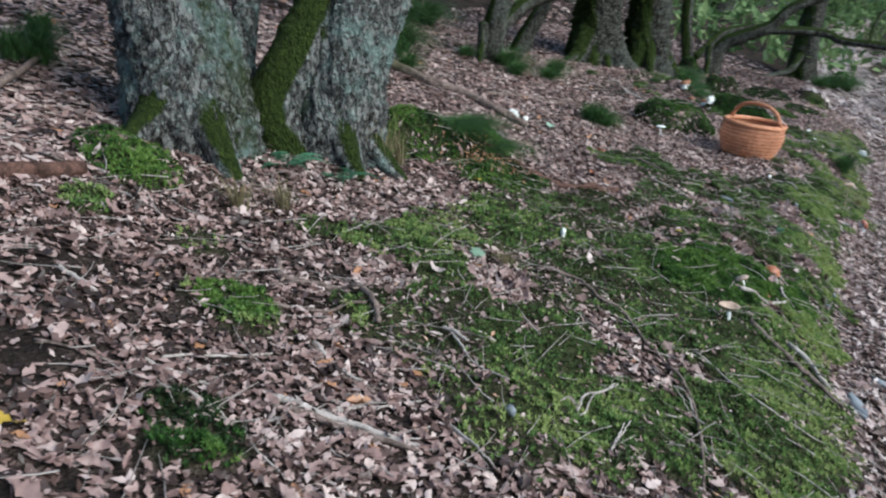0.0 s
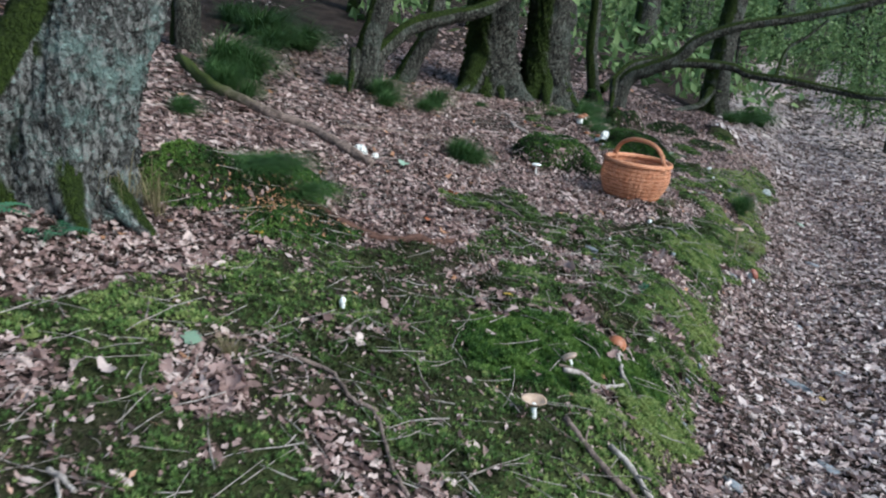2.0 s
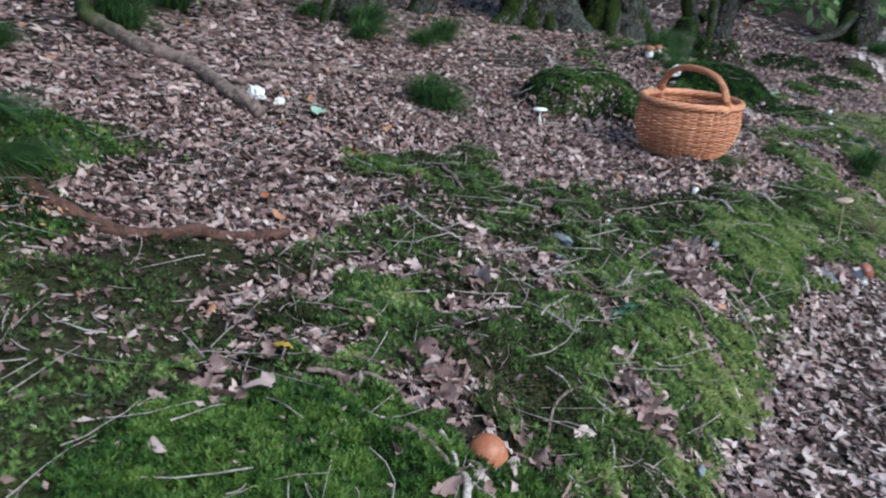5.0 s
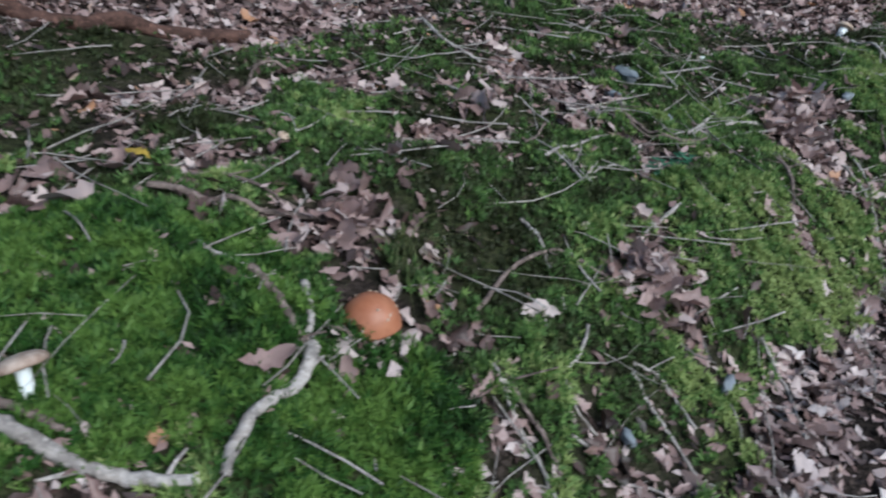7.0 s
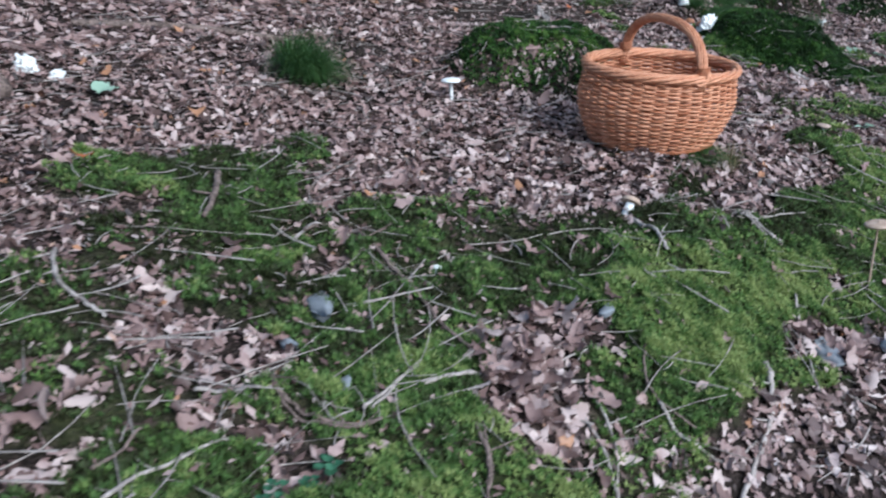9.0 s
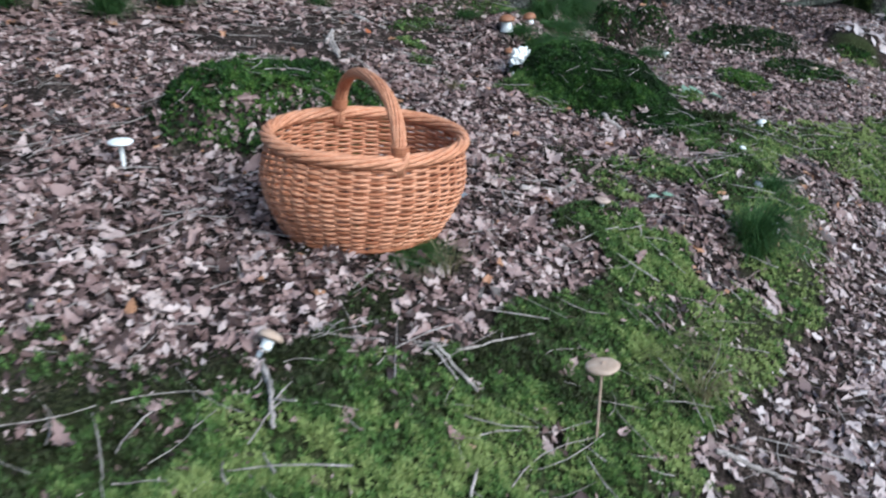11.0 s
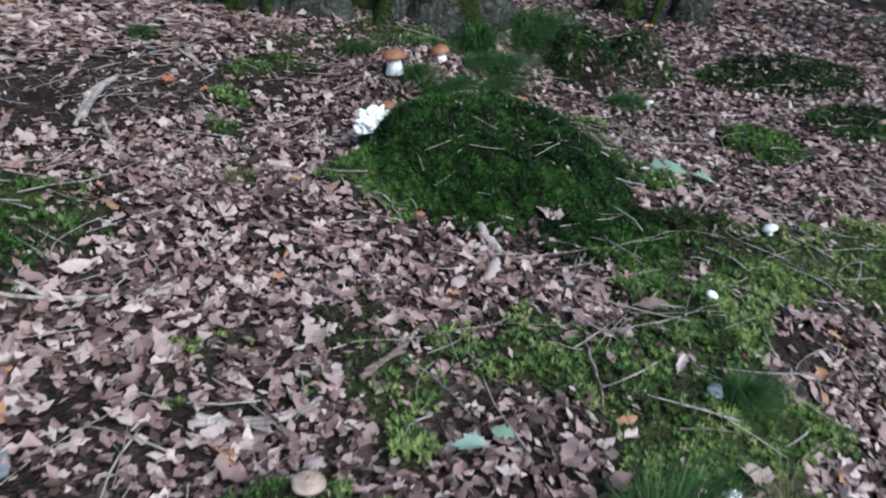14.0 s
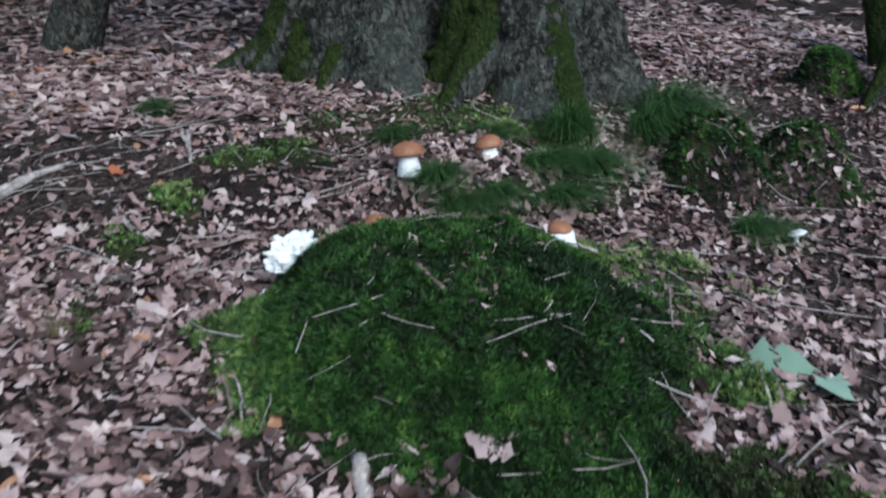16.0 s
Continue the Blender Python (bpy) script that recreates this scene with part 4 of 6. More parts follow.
def far_trunks():
    rng = np.random.default_rng(4)
    spots = [(5.7, 17.6, 0.20), (8.3, 22.4, 0.20), (9.0, 23.5, 0.28), (14.3, 38.0, 0.40), (6.9, 21.0, 0.16), (3.6, 15.0, 0.15), (11.5, 24.0, 0.22), (2.0, 14.0, 0.17), (0.3, 12.5, 0.2), (-2.0, 13.5, 0.2),
             (10.0, 17.0, 0.14), (13.0, 27.0, 0.25), (4.5, 24.0, 0.25), (1.0, 20.0, 0.25), (-3.5, 18.0, 0.25), (17.0, 30.0, 0.3), (8.0, 30.0, 0.3), (16.0, 22.0, 0.22), (19.0, 37.0, 0.3), (6.0, 34.0, 0.3)]
    for k, (x, y, r) in enumerate(spots):
        lean = rng.uniform(-0.25, 0.35)
        z = float(land(x, y))
        tree("distant dark tree trunk on the wooded slope", [(x, y, z - 0.1), (x + lean * 0.3, y, z + 1.5), (x + lean, y, z + 4.0), (x + lean * 1.6, y, z + 7.0)], [r * 1.15, r, r * 0.85, r * 0.5], DARK_BARK, 30 + k, 24, 30, (-1, 0, 0.1), 0.35, 0.4,
             limbs=[([(x + lean * 0.8, y, z + 3.2), (x + lean + s * 0.6, y - 0.2, z + 3.9), (x + lean + s * 1.5, y - 0.4, z + 4.5)], [r * 0.4, r * 0.3, r * 0.12], 0.3) for s in (-1, 1)])


far_trunks()


# ---- the wicker basket ----
def oval(a, b, z, ang):
    return np.stack([a * np.cos(ang), b * np.sin(ang), np.full_like(ang, z)], 1)


def closed_tube(loop, r, sides):
    n = len(loop)
    tan = np.roll(loop, -1, 0) - np.roll(loop, 1, 0)
    tan /= np.linalg.norm(tan, axis=1)[:, None]
    up = np.array([0, 0, 1.0]) - tan * tan[:, 2:3]
    up /= np.linalg.norm(up, axis=1)[:, None]
    out = np.cross(tan, up)
    ang = np.linspace(0, 2 * np.pi, sides, endpoint=False)
    v = loop[:, None] + r * (np.cos(ang)[None, :, None] * out[:, None] + np.sin(ang)[None, :, None] * up[:, None])
    i, j = np.meshgrid(np.arange(n), np.arange(sides), indexing="ij")
    a, b = i * sides + j, i * sides + (j + 1) % sides
    c, d = ((i + 1) % n) * sides + j, ((i + 1) % n) * sides + (j + 1) % sides
    return v.reshape(-1, 3), np.concatenate([np.stack([a, d, b], -1).reshape(-1, 3), np.stack([a, c, d], -1).reshape(-1, 3)])


def basket_size(h):
    """Half length and half width of the basket at a share h of its height."""
    k = 0.80 + 0.20 * math.sin(min(1.0, h * 1.55) * math.pi / 2) - 0.055 * max(0.0, h - 0.62) / 0.38
    return BASKET_A * k, BASKET_B * k


BASKET_A, BASKET_B, BASKET_H = 0.249, 0.212, 0.222


def make_basket(at):
    rng = np.random.default_rng(2)
    root = thing("wicker_basket", "honey-coloured oval wicker basket with arched handle, empty", "basket", at)
    stakes, rows = 42, 35
    a0, b0 = basket_size(0)
    disc = lathe([(0.001, 0.004), (0.5, 0.006), (1.0, 0.004), (1.0, 0.014), (0.5, 0.016), (0.001, 0.014)], 40)
    part("base", shaped("base", disc[0] * np.array([a0, b0, 1]), disc[1], WICKER_DARK), root, "woven basket floor")
    for k in range(stakes):
        ang = 2 * np.pi * (k + 0.5) / stakes
        pts = []
        for h in np.linspace(0, 1, 9):
            a, b = basket_size(h)
            pts.append((a * math.cos(ang), b * math.sin(ang), 0.008 + BASKET_H * h))
        v, t = tube(pts, np.full(9, 0.0030), 6)
        part("stake", shaped("stake", v, t, WICKER, np.full(len(v), rng.random())), root)
    ang = np.linspace(0, 2 * np.pi, stakes * 8, endpoint=False)
    for row in range(rows):
        h = (row + 0.6) / rows
        a, b = basket_size(h)
        sway = 0.0044 * np.cos(ang * stakes / 2 + np.pi * (row % 2))
        z = 0.008 + BASKET_H * h + 0.0015 * np.sin(ang * 3 + row)
        loop = np.stack([(a + sway) * np.cos(ang), (b + sway) * np.sin(ang), z], 1)
        v, t = closed_tube(loop, 0.0034, 6)
        part("weaver", shaped("weaver", v, t, WICKER if row % 4 else WICKER_DARK, np.full(len(v), rng.random())), root)
    a, b = basket_size(1)
    for k in range(6):
        turn = ang * 4 + k * np.pi / 3
        loop = np.stack([(a + 0.002 + 0.011 * np.cos(turn)) * np.cos(ang), (b + 0.002 + 0.011 * np.cos(turn)) * np.sin(ang), 0.012 + BASKET_H + 0.010 * np.sin(turn)], 1)
        v, t = closed_tube(loop, 0.0062, 6)
        part("rim_strand", shaped("rim_strand", v, t, WICKER, np.full(len(v), rng.random())), root, "braided willow rim")
    foot_loop = oval(a0 * 1.005, b0 * 1.005, 0.008, ang)
    v, t = closed_tube(foot_loop, 0.0075, 6)
    part("foot_rim", shaped("foot_rim", v, t, WICKER_DARK), root)
    s = np.linspace(0, np.pi, 60)
    half, rise = b * 0.99, 0.150
    shape = np.sign(np.cos(s)) * np.abs(np.cos(s)) ** 0.85
    core = np.stack([np.zeros(60), -half * shape, BASKET_H - 0.02 + (rise + 0.02) * np.sin(s) ** 0.75], 1)
    v, t = tube(core, np.full(60, 0.0095), 8)
    handle = part("handle", shaped("handle", v, t, WICKER), root, "arched handle wrapped with willow rods")
    tan = np.gradient(core, axis=0)
    tan /= np.linalg.norm(tan, axis=1)[:, None]
    side = np.tile([1.0, 0, 0], (60, 1))
    other = np.cross(tan, side)
    for k in range(11):
        turn = np.linspace(0, 1.6 * np.pi, 60) + k * 2 * np.pi / 11
        path = core + 0.0105 * (np.cos(turn)[:, None] * side * 1.25 + np.sin(turn)[:, None] * other)
        v, t = tube(path, np.full(60, 0.0034), 6)
        part("wrapping_rod", shaped("wrapping_rod", v, t, WICKER, np.full(len(v), rng.random())), handle)
    for end in (-1, 1):
        for k in range(4):
            p = [(-0.03 + 0.006 * k, end * (half + 0.006), BASKET_H + 0.002), (-0.008 + 0.006 * k, end * (half + 0.017), BASKET_H - 0.002 + 0.004 * k), (0.012, end * (half + 0.012), BASKET_H + 0.035)]
            v, t = tube(spline(p, 8), np.full(9, 0.0048), 6)
            part("lashing", shaped("lashing", v, t, WICKER), handle)
        wrap = np.linspace(0, 8 * np.pi, 70)
        path = np.stack([0.018 * np.cos(wrap), end * (half - 0.002) + 0.017 * np.sin(wrap), BASKET_H + 0.024 + 0.022 * wrap / wrap[-1]], 1)
        v, t = tube(path, np.full(70, 0.0032), 5)
        part("binding", shaped("binding", v, t, WICKER_DARK), handle, "binding round the handle's foot")
    return root


basket_up = Vector((0.131, -0.009, 1.0)).normalized()
basket_x = (Vector((math.cos(radians(36.7)), math.sin(radians(36.7)), 0)) - basket_up * basket_up.x * 0.8).normalized()
basket_x = (basket_x - basket_up * basket_x.dot(basket_up)).normalized()
basket_turn = Matrix((basket_x, basket_up.cross(basket_x), basket_up)).transposed().to_4x4()
make_basket(Matrix.Translation((2.2625, 6.034, 0.173)) @ basket_turn)


# ---- mushrooms ----
def mushroom(label, x, y, cap_r, cap_h, stem_r, stem_h, cap_mat, stem_mat=None, lean=(0, 0), shape="dome", bulge=1.0, lift=0.0, seed=0):
    root = thing("mushroom", label, "mushroom", pose(x, y, gz(x, y) - 0.006 + lift, lean[0], lean[1], 0), group="mushrooms on the bank")
    stem_mat = stem_mat or WHITE_FLESH
    prof = [(0.0005, 0), (stem_r * bulge, 0.002), (stem_r * bulge * 1.04, stem_h * 0.2), (stem_r * (1 + 0.5 * (bulge - 1)), stem_h * 0.6), (stem_r * 0.92, stem_h), (0.0005, stem_h + 0.003)]
    v, t = lathe(spline(prof, 18), 18, 0.18, seed)
    part("stem", shaped("stem", v, t, stem_mat), root, "white stem")
    if shape == "dome":
        s = np.linspace(0, np.pi / 2, 12)
        outer = np.stack([cap_r * np.cos(s), cap_h * np.sin(s)], 1)
        under = np.array([[stem_r * 0.6, -0.004], [cap_r * 0.55, -cap_h * 0.18], [cap_r * 0.9, -cap_h * 0.14], [cap_r * 1.0, -cap_h * 0.04]])
    elif shape == "cup":
        s = np.linspace(0, 1, 8)
        outer = np.stack([cap_r * (1 - s) + 0.0005, cap_h * (1 - 0.95 * np.sin(s * np.pi / 2))], 1)
        under = np.array([[stem_r * 0.8, -cap_h * 0.35], [cap_r * 0.5, -cap_h * 0.15], [cap_r * 0.85, cap_h * 0.55], [cap_r * 1.0, cap_h * 0.9]])
    else:
        s = np.linspace(0, np.pi / 2, 9)
        outer = np.stack([cap_r * np.cos(s) ** 0.8, cap_h * np.sin(s)], 1)
        under = np.array([[stem_r * 0.8, -0.002], [cap_r * 0.6, -0.004], [cap_r * 0.95, -0.003]])
    prof = np.vstack([under, outer, [[0.0005, outer[-1][1]]]])
    v, t = lathe(prof, 28, 0.12, seed + 3)
    v[:, 2] += stem_h + 0.012 * v[:, 0] / max(cap_r, 0.01) * (seed % 3 - 1) * 0.3
    part("cap", shaped("cap", v, t, cap_mat), root)
    return root


big = mushroom("plump orange bolete cap set low in moss and litter", 1.505, 3.545, 0.040, 0.044, 0.018, 0.012, CAP_ORANGE, bulge=1.3, seed=1)
specks = np.random.default_rng(3)
for k in range(14):
    a, e = specks.uniform(0, 6.28), specks.uniform(0.25, 1.3)
    v, t = lathe([(0.0003, -0.0008), (0.0022, 0), (0.0015, 0.0010), (0.0003, 0.0013)], 7)
    v = v * specks.uniform(0.6, 1.5)
    m = Matrix.Translation((0.0405 * math.cos(e) * math.cos(a), 0.0405 * math.cos(e) * math.sin(a), 0.012 + 0.0445 * math.sin(e))) @ Vector((math.cos(e) * math.cos(a), math.cos(e) * math.sin(a), math.sin(e))).to_track_quat("Z", "Y").to_matrix().to_4x4()
    sp = part("speck", shaped("speck", v, t, CAP_TAN), big, "pale speck on the cap")
    sp.matrix_local = m
mushroom("brown-capped mushroom on white stem in moss", 1.262, 3.215, 0.030, 0.012, 0.008, 0.048, CAP_GREY, shape="flat", lean=(-13, -13), seed=2)
mushroom("tan funnel mushroom on white stem in moss", 1.065, 2.83, 0.038, 0.016, 0.008, 0.048, CAP_TAN, shape="cup", seed=3)
mushroom("slim white mushroom with flat cap in leaf litter", 1.61, 6.07, 0.034, 0.009, 0.006, 0.075, WHITE_FLESH, shape="flat", lean=(0, 3), seed=4)
mushroom("tall thin-stemmed mushroom with flat pale cap", 2.855, 5.64, 0.034, 0.008, 0.0028, 0.185, CAP_TAN, CAP_TAN, shape="flat", lean=(0, 2), seed=5)
mushroom("small brown mushroom on white stem beside moss", 2.85, 6.51, 0.024, 0.007, 0.006, 0.035, CAP_GREY, shape="flat", seed=6)
mushroom("bolete with orange-brown cap and thick white stem", 2.375, 8.19, 0.040, 0.026, 0.021, 0.056, CAP_BROWN, bulge=1.35, lift=0.022, seed=7)
mushroom("brown bolete half hidden in grass", 2.46, 8.40, 0.034, 0.028, 0.020, 0.030, CAP_BROWN, bulge=1.1, lift=0.0, seed=8)
mushroom("young bolete with fat white stem and small brown cap", 2.80, 8.14, 0.026, 0.020, 0.026, 0.056, CAP_BROWN, bulge=1.15, lift=0.026, lean=(0, -6), seed=9)
mushroom("white bolete with pale brown cap among leaves", 2.455, 7.80, 0.028, 0.024, 0.024, 0.045, CAP_BROWN, bulge=1.1, lean=(-8, 4), seed=10)
mushroom("small white mushroom beside grass", 3.14, 8.60, 0.020, 0.010, 0.005, 0.035, WHITE_FLESH, shape="dome", seed=11)
mushroom("small white button mushroom in moss", 3.37, 7.39, 0.013, 0.011, 0.010, 0.026, WHITE_FLESH, bulge=1.1, seed=12)
mushroom("small pale mushroom on mossy ridge", 3.51, 7.86, 0.020, 0.014, 0.008, 0.02, WHITE_FLESH, seed=14)
mushroom("tiny white button mushroom in thin moss", 1.845, 4.97, 0.012, 0.010, 0.007, 0.012, WHITE_FLESH, seed=16)
mushroom("tiny white mushroom upright in moss", 0.49, 3.20, 0.011, 0.018, 0.008, 0.024, WHITE_FLESH, seed=17)
mushroom("tiny tan mushroom in moss", 1.235, 3.84, 0.011, 0.007, 0.004, 0.014, CAP_TAN, seed=18)
mushroom("brown-capped mushroom beside far moss", 2.40, 8.02, 0.026, 0.02, 0.016, 0.03, CAP_BROWN, lean=(0, 10), seed=19)
mushroom("pale mushroom on far mossy log", 3.95, 8.98, 0.022, 0.012, 0.008, 0.02, CAP_TAN, seed=20)

mushroom("toppled bolete with red-brown cap and white stem", 2.86, 5.43, 0.036, 0.026, 0.016, 0.048, CAP_RED, bulge=1.15, lean=(20, 48), seed=21)
mushroom("broken pale mushroom leaning among oak leaves", 2.22, 5.46, 0.026, 0.016, 0.012, 0.045, CAP_TAN, lean=(-38, 20), seed=22)


def torn_fungus(label, x, y, size, seed, lift=0.0):
    """A crumpled lump of white fungus flesh with ragged edges."""
    bm = bmesh.new()
    bmesh.ops.create_icosphere(bm, subdivisions=4, radius=1.0)
    for v in bm.verts:
        p = v.co * 2.1 + Vector((seed, 0, 0))
        k = 0.72 + 0.55 * noise.turbulence(p, 4, True) + 0.18 * noise.noise(p * 3.5)
        k += 0.35 * max(0.0, noise.noise(p * 1.9 + Vector((7, 3, 1))))
        v.co = Vector((v.co.x * k, v.co.y * k * 0.62, max(-0.25, v.co.z * k * 0.95))) * size
    me = bpy.data.meshes.new("torn_fungus")
    bm.to_mesh(me)
    bm.free()
    me.materials.append(WHITE_FLESH)
    ob = new("torn_fungus", me)
    ob.matrix_world = pose(x, y, gz(x, y) + size * 0.25 + lift, 0, 0, seed * 40)
    return tagged(ob, label, "fungus", "white fungus pieces")


torn_fungus("crumpled bright white fungus with ragged edges by moss", 2.490, 7.700, 0.052, 1.3, 0.012)
torn_fungus("white fungus piece beside crumpled larger one", 2.47, 7.63, 0.022, 2.9)
torn_fungus("ragged white fungus leaning beside grass tuft", 3.41, 6.86, 0.024, 6.3)
torn_fungus("broad white fungus cap on the bank edge", 4.12, 7.97, 0.042, 7.7)
torn_fungus("pale fungus piece lying under the bank edge", 2.88, 5.40, 0.020, 8.4)
torn_fungus("crumbled white fungus lying in leaf litter", 0.46, 5.48, 0.042, 4.1)
torn_fungus("small crumbled white fungus in leaf litter", 0.55, 5.50, 0.024, 5.2)


# ---- fallen branches, sticks and twigs ----
def stick(points, r, material=None, name="twig", label="", moss_to=0.0, lift=0.6, seed=None, stubs=True):
    seed = int(abs(points[0][0] * 997 + points[0][1] * 131)) if seed is None else seed
    rng = np.random.default_rng(seed)
    steps = max(8, len(points) * 7)
    xy = spline(points, steps)
    d = np.linalg.norm(np.diff(xy, axis=0), axis=1).sum()
    xy[1:-1] += rng.normal(0, 0.10 * r + 0.0008, (steps - 1, 2))
    z = ground_z(xy[:, 0], xy[:, 1])
    k = np.ones(5) / 5
    z = np.convolve(np.pad(z, 2, mode="edge"), k, "valid") + r * lift + 0.003 + 0.010 * mossy(xy[:, 0], xy[:, 1])
    path = np.column_stack([xy, z])
    base = path[0].copy()
    radii = r * (1.05 - 0.35 * np.linspace(0, 1, steps + 1)) * rng.uniform(0.9, 1.1, steps + 1)
    sides = 6 if r < 0.008 else 10 if r < 0.02 else 18
    v, t = tube(path - base, radii, sides, lambda a, i, p: 1 + 0.16 * (vnoise(np.cos(a) * 2 + i * 0.5, np.sin(a) * 2, seed) - 0.5) * 2)
    if stubs and d > 0.12:
        for s in range(rng.integers(1, 3)):
            i = rng.integers(2, steps - 2)
            a = rng.uniform(0, 6.28)
            out = np.array([math.cos(a), math.sin(a), rng.uniform(0.0, 0.35)]) * rng.uniform(0.02, 0.06)
            bv, bt = tube(spline([path[i] - base, path[i] - base + out * 0.6, path[i] - base + out * 1.1 + [0.004, 0.004, 0]], 5), np.linspace(radii[i] * 0.5, radii[i] * 0.25, 6), 5)
            t = np.vstack([t, bt + len(v)])
            v = np.vstack([v, bv])
    dist = np.linalg.norm(v[:, :2], axis=1)
    cover = (1 - smooth(moss_to * 0.7, moss_to * 1.2 + 0.01, dist)) * (moss_to > 0)
    if material is None:
        material = (STICK, STICK, BROWN_STICK)[seed % 3]
    me = shaped(name, v, t, material, np.full(len(v), rng.random()), np.full(len(v), 0.0) + cover)
    ob = new(name, me)
    ob.matrix_world = pose(*base)
    return tagged(ob, label or ("thin weathered grey twig lying on the bank" if material is STICK else "thin dark brown twig lying on the bank"), "branch" if r > 0.012 else "twig", group="fallen twigs")


def twig(points, r):
    return stick(points, max(1.0 * r, 0.0021))


twig([(-0.50, 2.34), (-0.46, 2.22), (-0.35, 2.22), (-0.25, 2.20), (-0.19, 2.11), (-0.17, 1.99)], 0.0112)
twig([(-0.45, 2.01), (-0.34, 2.05), (-0.21, 2.09)], 0.0068)
twig([(0.33, 2.75), (0.46, 2.76), (0.54, 2.65), (0.61, 2.59), (0.66, 2.36), (0.72, 2.24), (0.72, 2.03), (0.63, 1.69)], 0.0063)
twig([(-0.36, 1.53), (-0.27, 1.54), (-0.17, 1.52), (-0.05, 1.51)], 0.0084)
twig([(-0.33, 1.83), (-0.26, 1.74), (-0.18, 1.70), (-0.08, 1.68)], 0.0053)
twig([(-0.25, 1.59), (-0.20, 1.46)], 0.0042)
twig([(-0.23, 1.58), (-0.12, 1.67), (-0.06, 1.66)], 0.0038)
twig([(-0.94, 1.88), (-0.85, 1.83), (-0.78, 1.78)], 0.0067)
twig([(-0.70, 1.60), (-0.61, 1.66), (-0.49, 1.69), (-0.39, 1.74)], 0.0044)
twig([(-0.65, 1.58), (-0.56, 1.56), (-0.47, 1.54)], 0.0048)
twig([(-0.56, 1.49), (-0.50, 1.48), (-0.43, 1.43)], 0.0045)
twig([(0.34, 1.84), (0.38, 1.93), (0.49, 2.06)], 0.0038)
twig([(0.40, 1.70), (0.46, 1.83)], 0.0035)
twig([(0.00, 2.09), (0.07, 2.04)], 0.0062)
twig([(-1.05, 2.47), (-0.93, 2.45), (-0.82, 2.37)], 0.0043)
twig([(0.01, 1.65), (0.06, 1.57), (0.12, 1.51)], 0.0037)
twig([(1.16, 3.58), (1.22, 3.61), (1.29, 3.63), (1.37, 3.67)], 0.0057)
twig([(1.03, 3.70), (1.14, 3.68), (1.24, 3.67), (1.33, 3.68), (1.38, 3.68)], 0.0034)
twig([(1.28, 3.51), (1.32, 3.50), (1.37, 3.50)], 0.0034)
twig([(1.36, 3.50), (1.41, 3.48), (1.45, 3.45), (1.47, 3.44)], 0.0065)
twig([(1.47, 3.45), (1.48, 3.41), (1.47, 3.34), (1.46, 3.29), (1.47, 3.24)], 0.0085)
twig([(1.47, 3.49), (1.51, 3.50), (1.55, 3.50)], 0.0026)
twig([(1.62, 3.65), (1.64, 3.77), (1.69, 3.85), (1.74, 3.88), (1.80, 3.88)], 0.0040)
twig([(1.62, 3.91), (1.66, 3.86), (1.69, 3.81)], 0.0032)
twig([(1.61, 4.13), (1.64, 4.22), (1.69, 4.29), (1.75, 4.33)], 0.0034)
twig([(1.66, 3.59), (1.69, 3.56), (1.73, 3.53), (1.78, 3.48)], 0.0033)
twig([(1.83, 3.74), (1.88, 3.71), (1.94, 3.66)], 0.0033)
twig([(1.77, 3.58), (1.84, 3.60), (1.91, 3.60)], 0.0027)
stick([(1.22, 3.155), (1.30, 3.175), (1.38, 3.20), (1.45, 3.225)], 0.0095, STICK, "twig", "brown bark-covered stick lying on moss")
stick([(1.21, 3.19), (1.27, 3.195), (1.32, 3.20)], 0.006, BROWN_STICK, "twig", "brown bark-covered stick lying on moss")
twig([(1.55, 3.49), (1.57, 3.53), (1.61, 3.58)], 0.0022)
twig([(1.05, 4.03), (1.05, 4.13), (1.16, 4.16)], 0.0045)
twig([(1.76, 3.76), (1.76, 3.69), (1.75, 3.64), (1.80, 3.62)], 0.0028)
twig([(2.02, 3.92), (2.06, 3.88), (2.10, 3.84), (2.14, 3.80)], 0.0036)
twig([(1.64, 3.37), (1.65, 3.42), (1.70, 3.46)], 0.0020)
twig([(1.81, 4.05), (1.85, 4.15)], 0.0031)
twig([(1.71, 3.69), (1.70, 3.74)], 0.0021)
twig([(1.25, 5.14), (1.31, 5.02), (1.35, 4.89)], 0.0083)
twig([(1.55, 4.96), (1.60, 5.05), (1.73, 4.95), (1.85, 4.83), (1.96, 4.74), (2.04, 4.72)], 0.0050)
twig([(2.23, 5.44), (2.28, 5.36), (2.33, 5.25)], 0.0065)
twig([(2.47, 5.64), (2.55, 5.61), (2.62, 5.57)], 0.0047)
twig([(1.56, 4.18), (1.57, 4.23), (1.58, 4.29)], 0.0036)
twig([(1.81, 4.07), (1.84, 4.12), (1.86, 4.17)], 0.0036)
twig([(1.66, 4.54), (1.71, 4.45), (1.78, 4.41), (1.84, 4.42), (1.88, 4.45)], 0.0035)
twig([(1.60, 4.39), (1.65, 4.42), (1.71, 4.44)], 0.0040)
twig([(2.02, 4.55), (2.06, 4.47), (2.07, 4.40), (2.07, 4.33)], 0.0038)
twig([(2.15, 4.73), (2.22, 4.66), (2.26, 4.55), (2.27, 4.39)], 0.0036)
twig([(2.32, 4.52), (2.35, 4.51), (2.41, 4.50)], 0.0059)
twig([(2.54, 5.07), (2.55, 4.99), (2.51, 4.83), (2.45, 4.64)], 0.0071)
twig([(2.32, 4.81), (2.37, 4.77), (2.45, 4.78), (2.51, 4.87)], 0.0040)
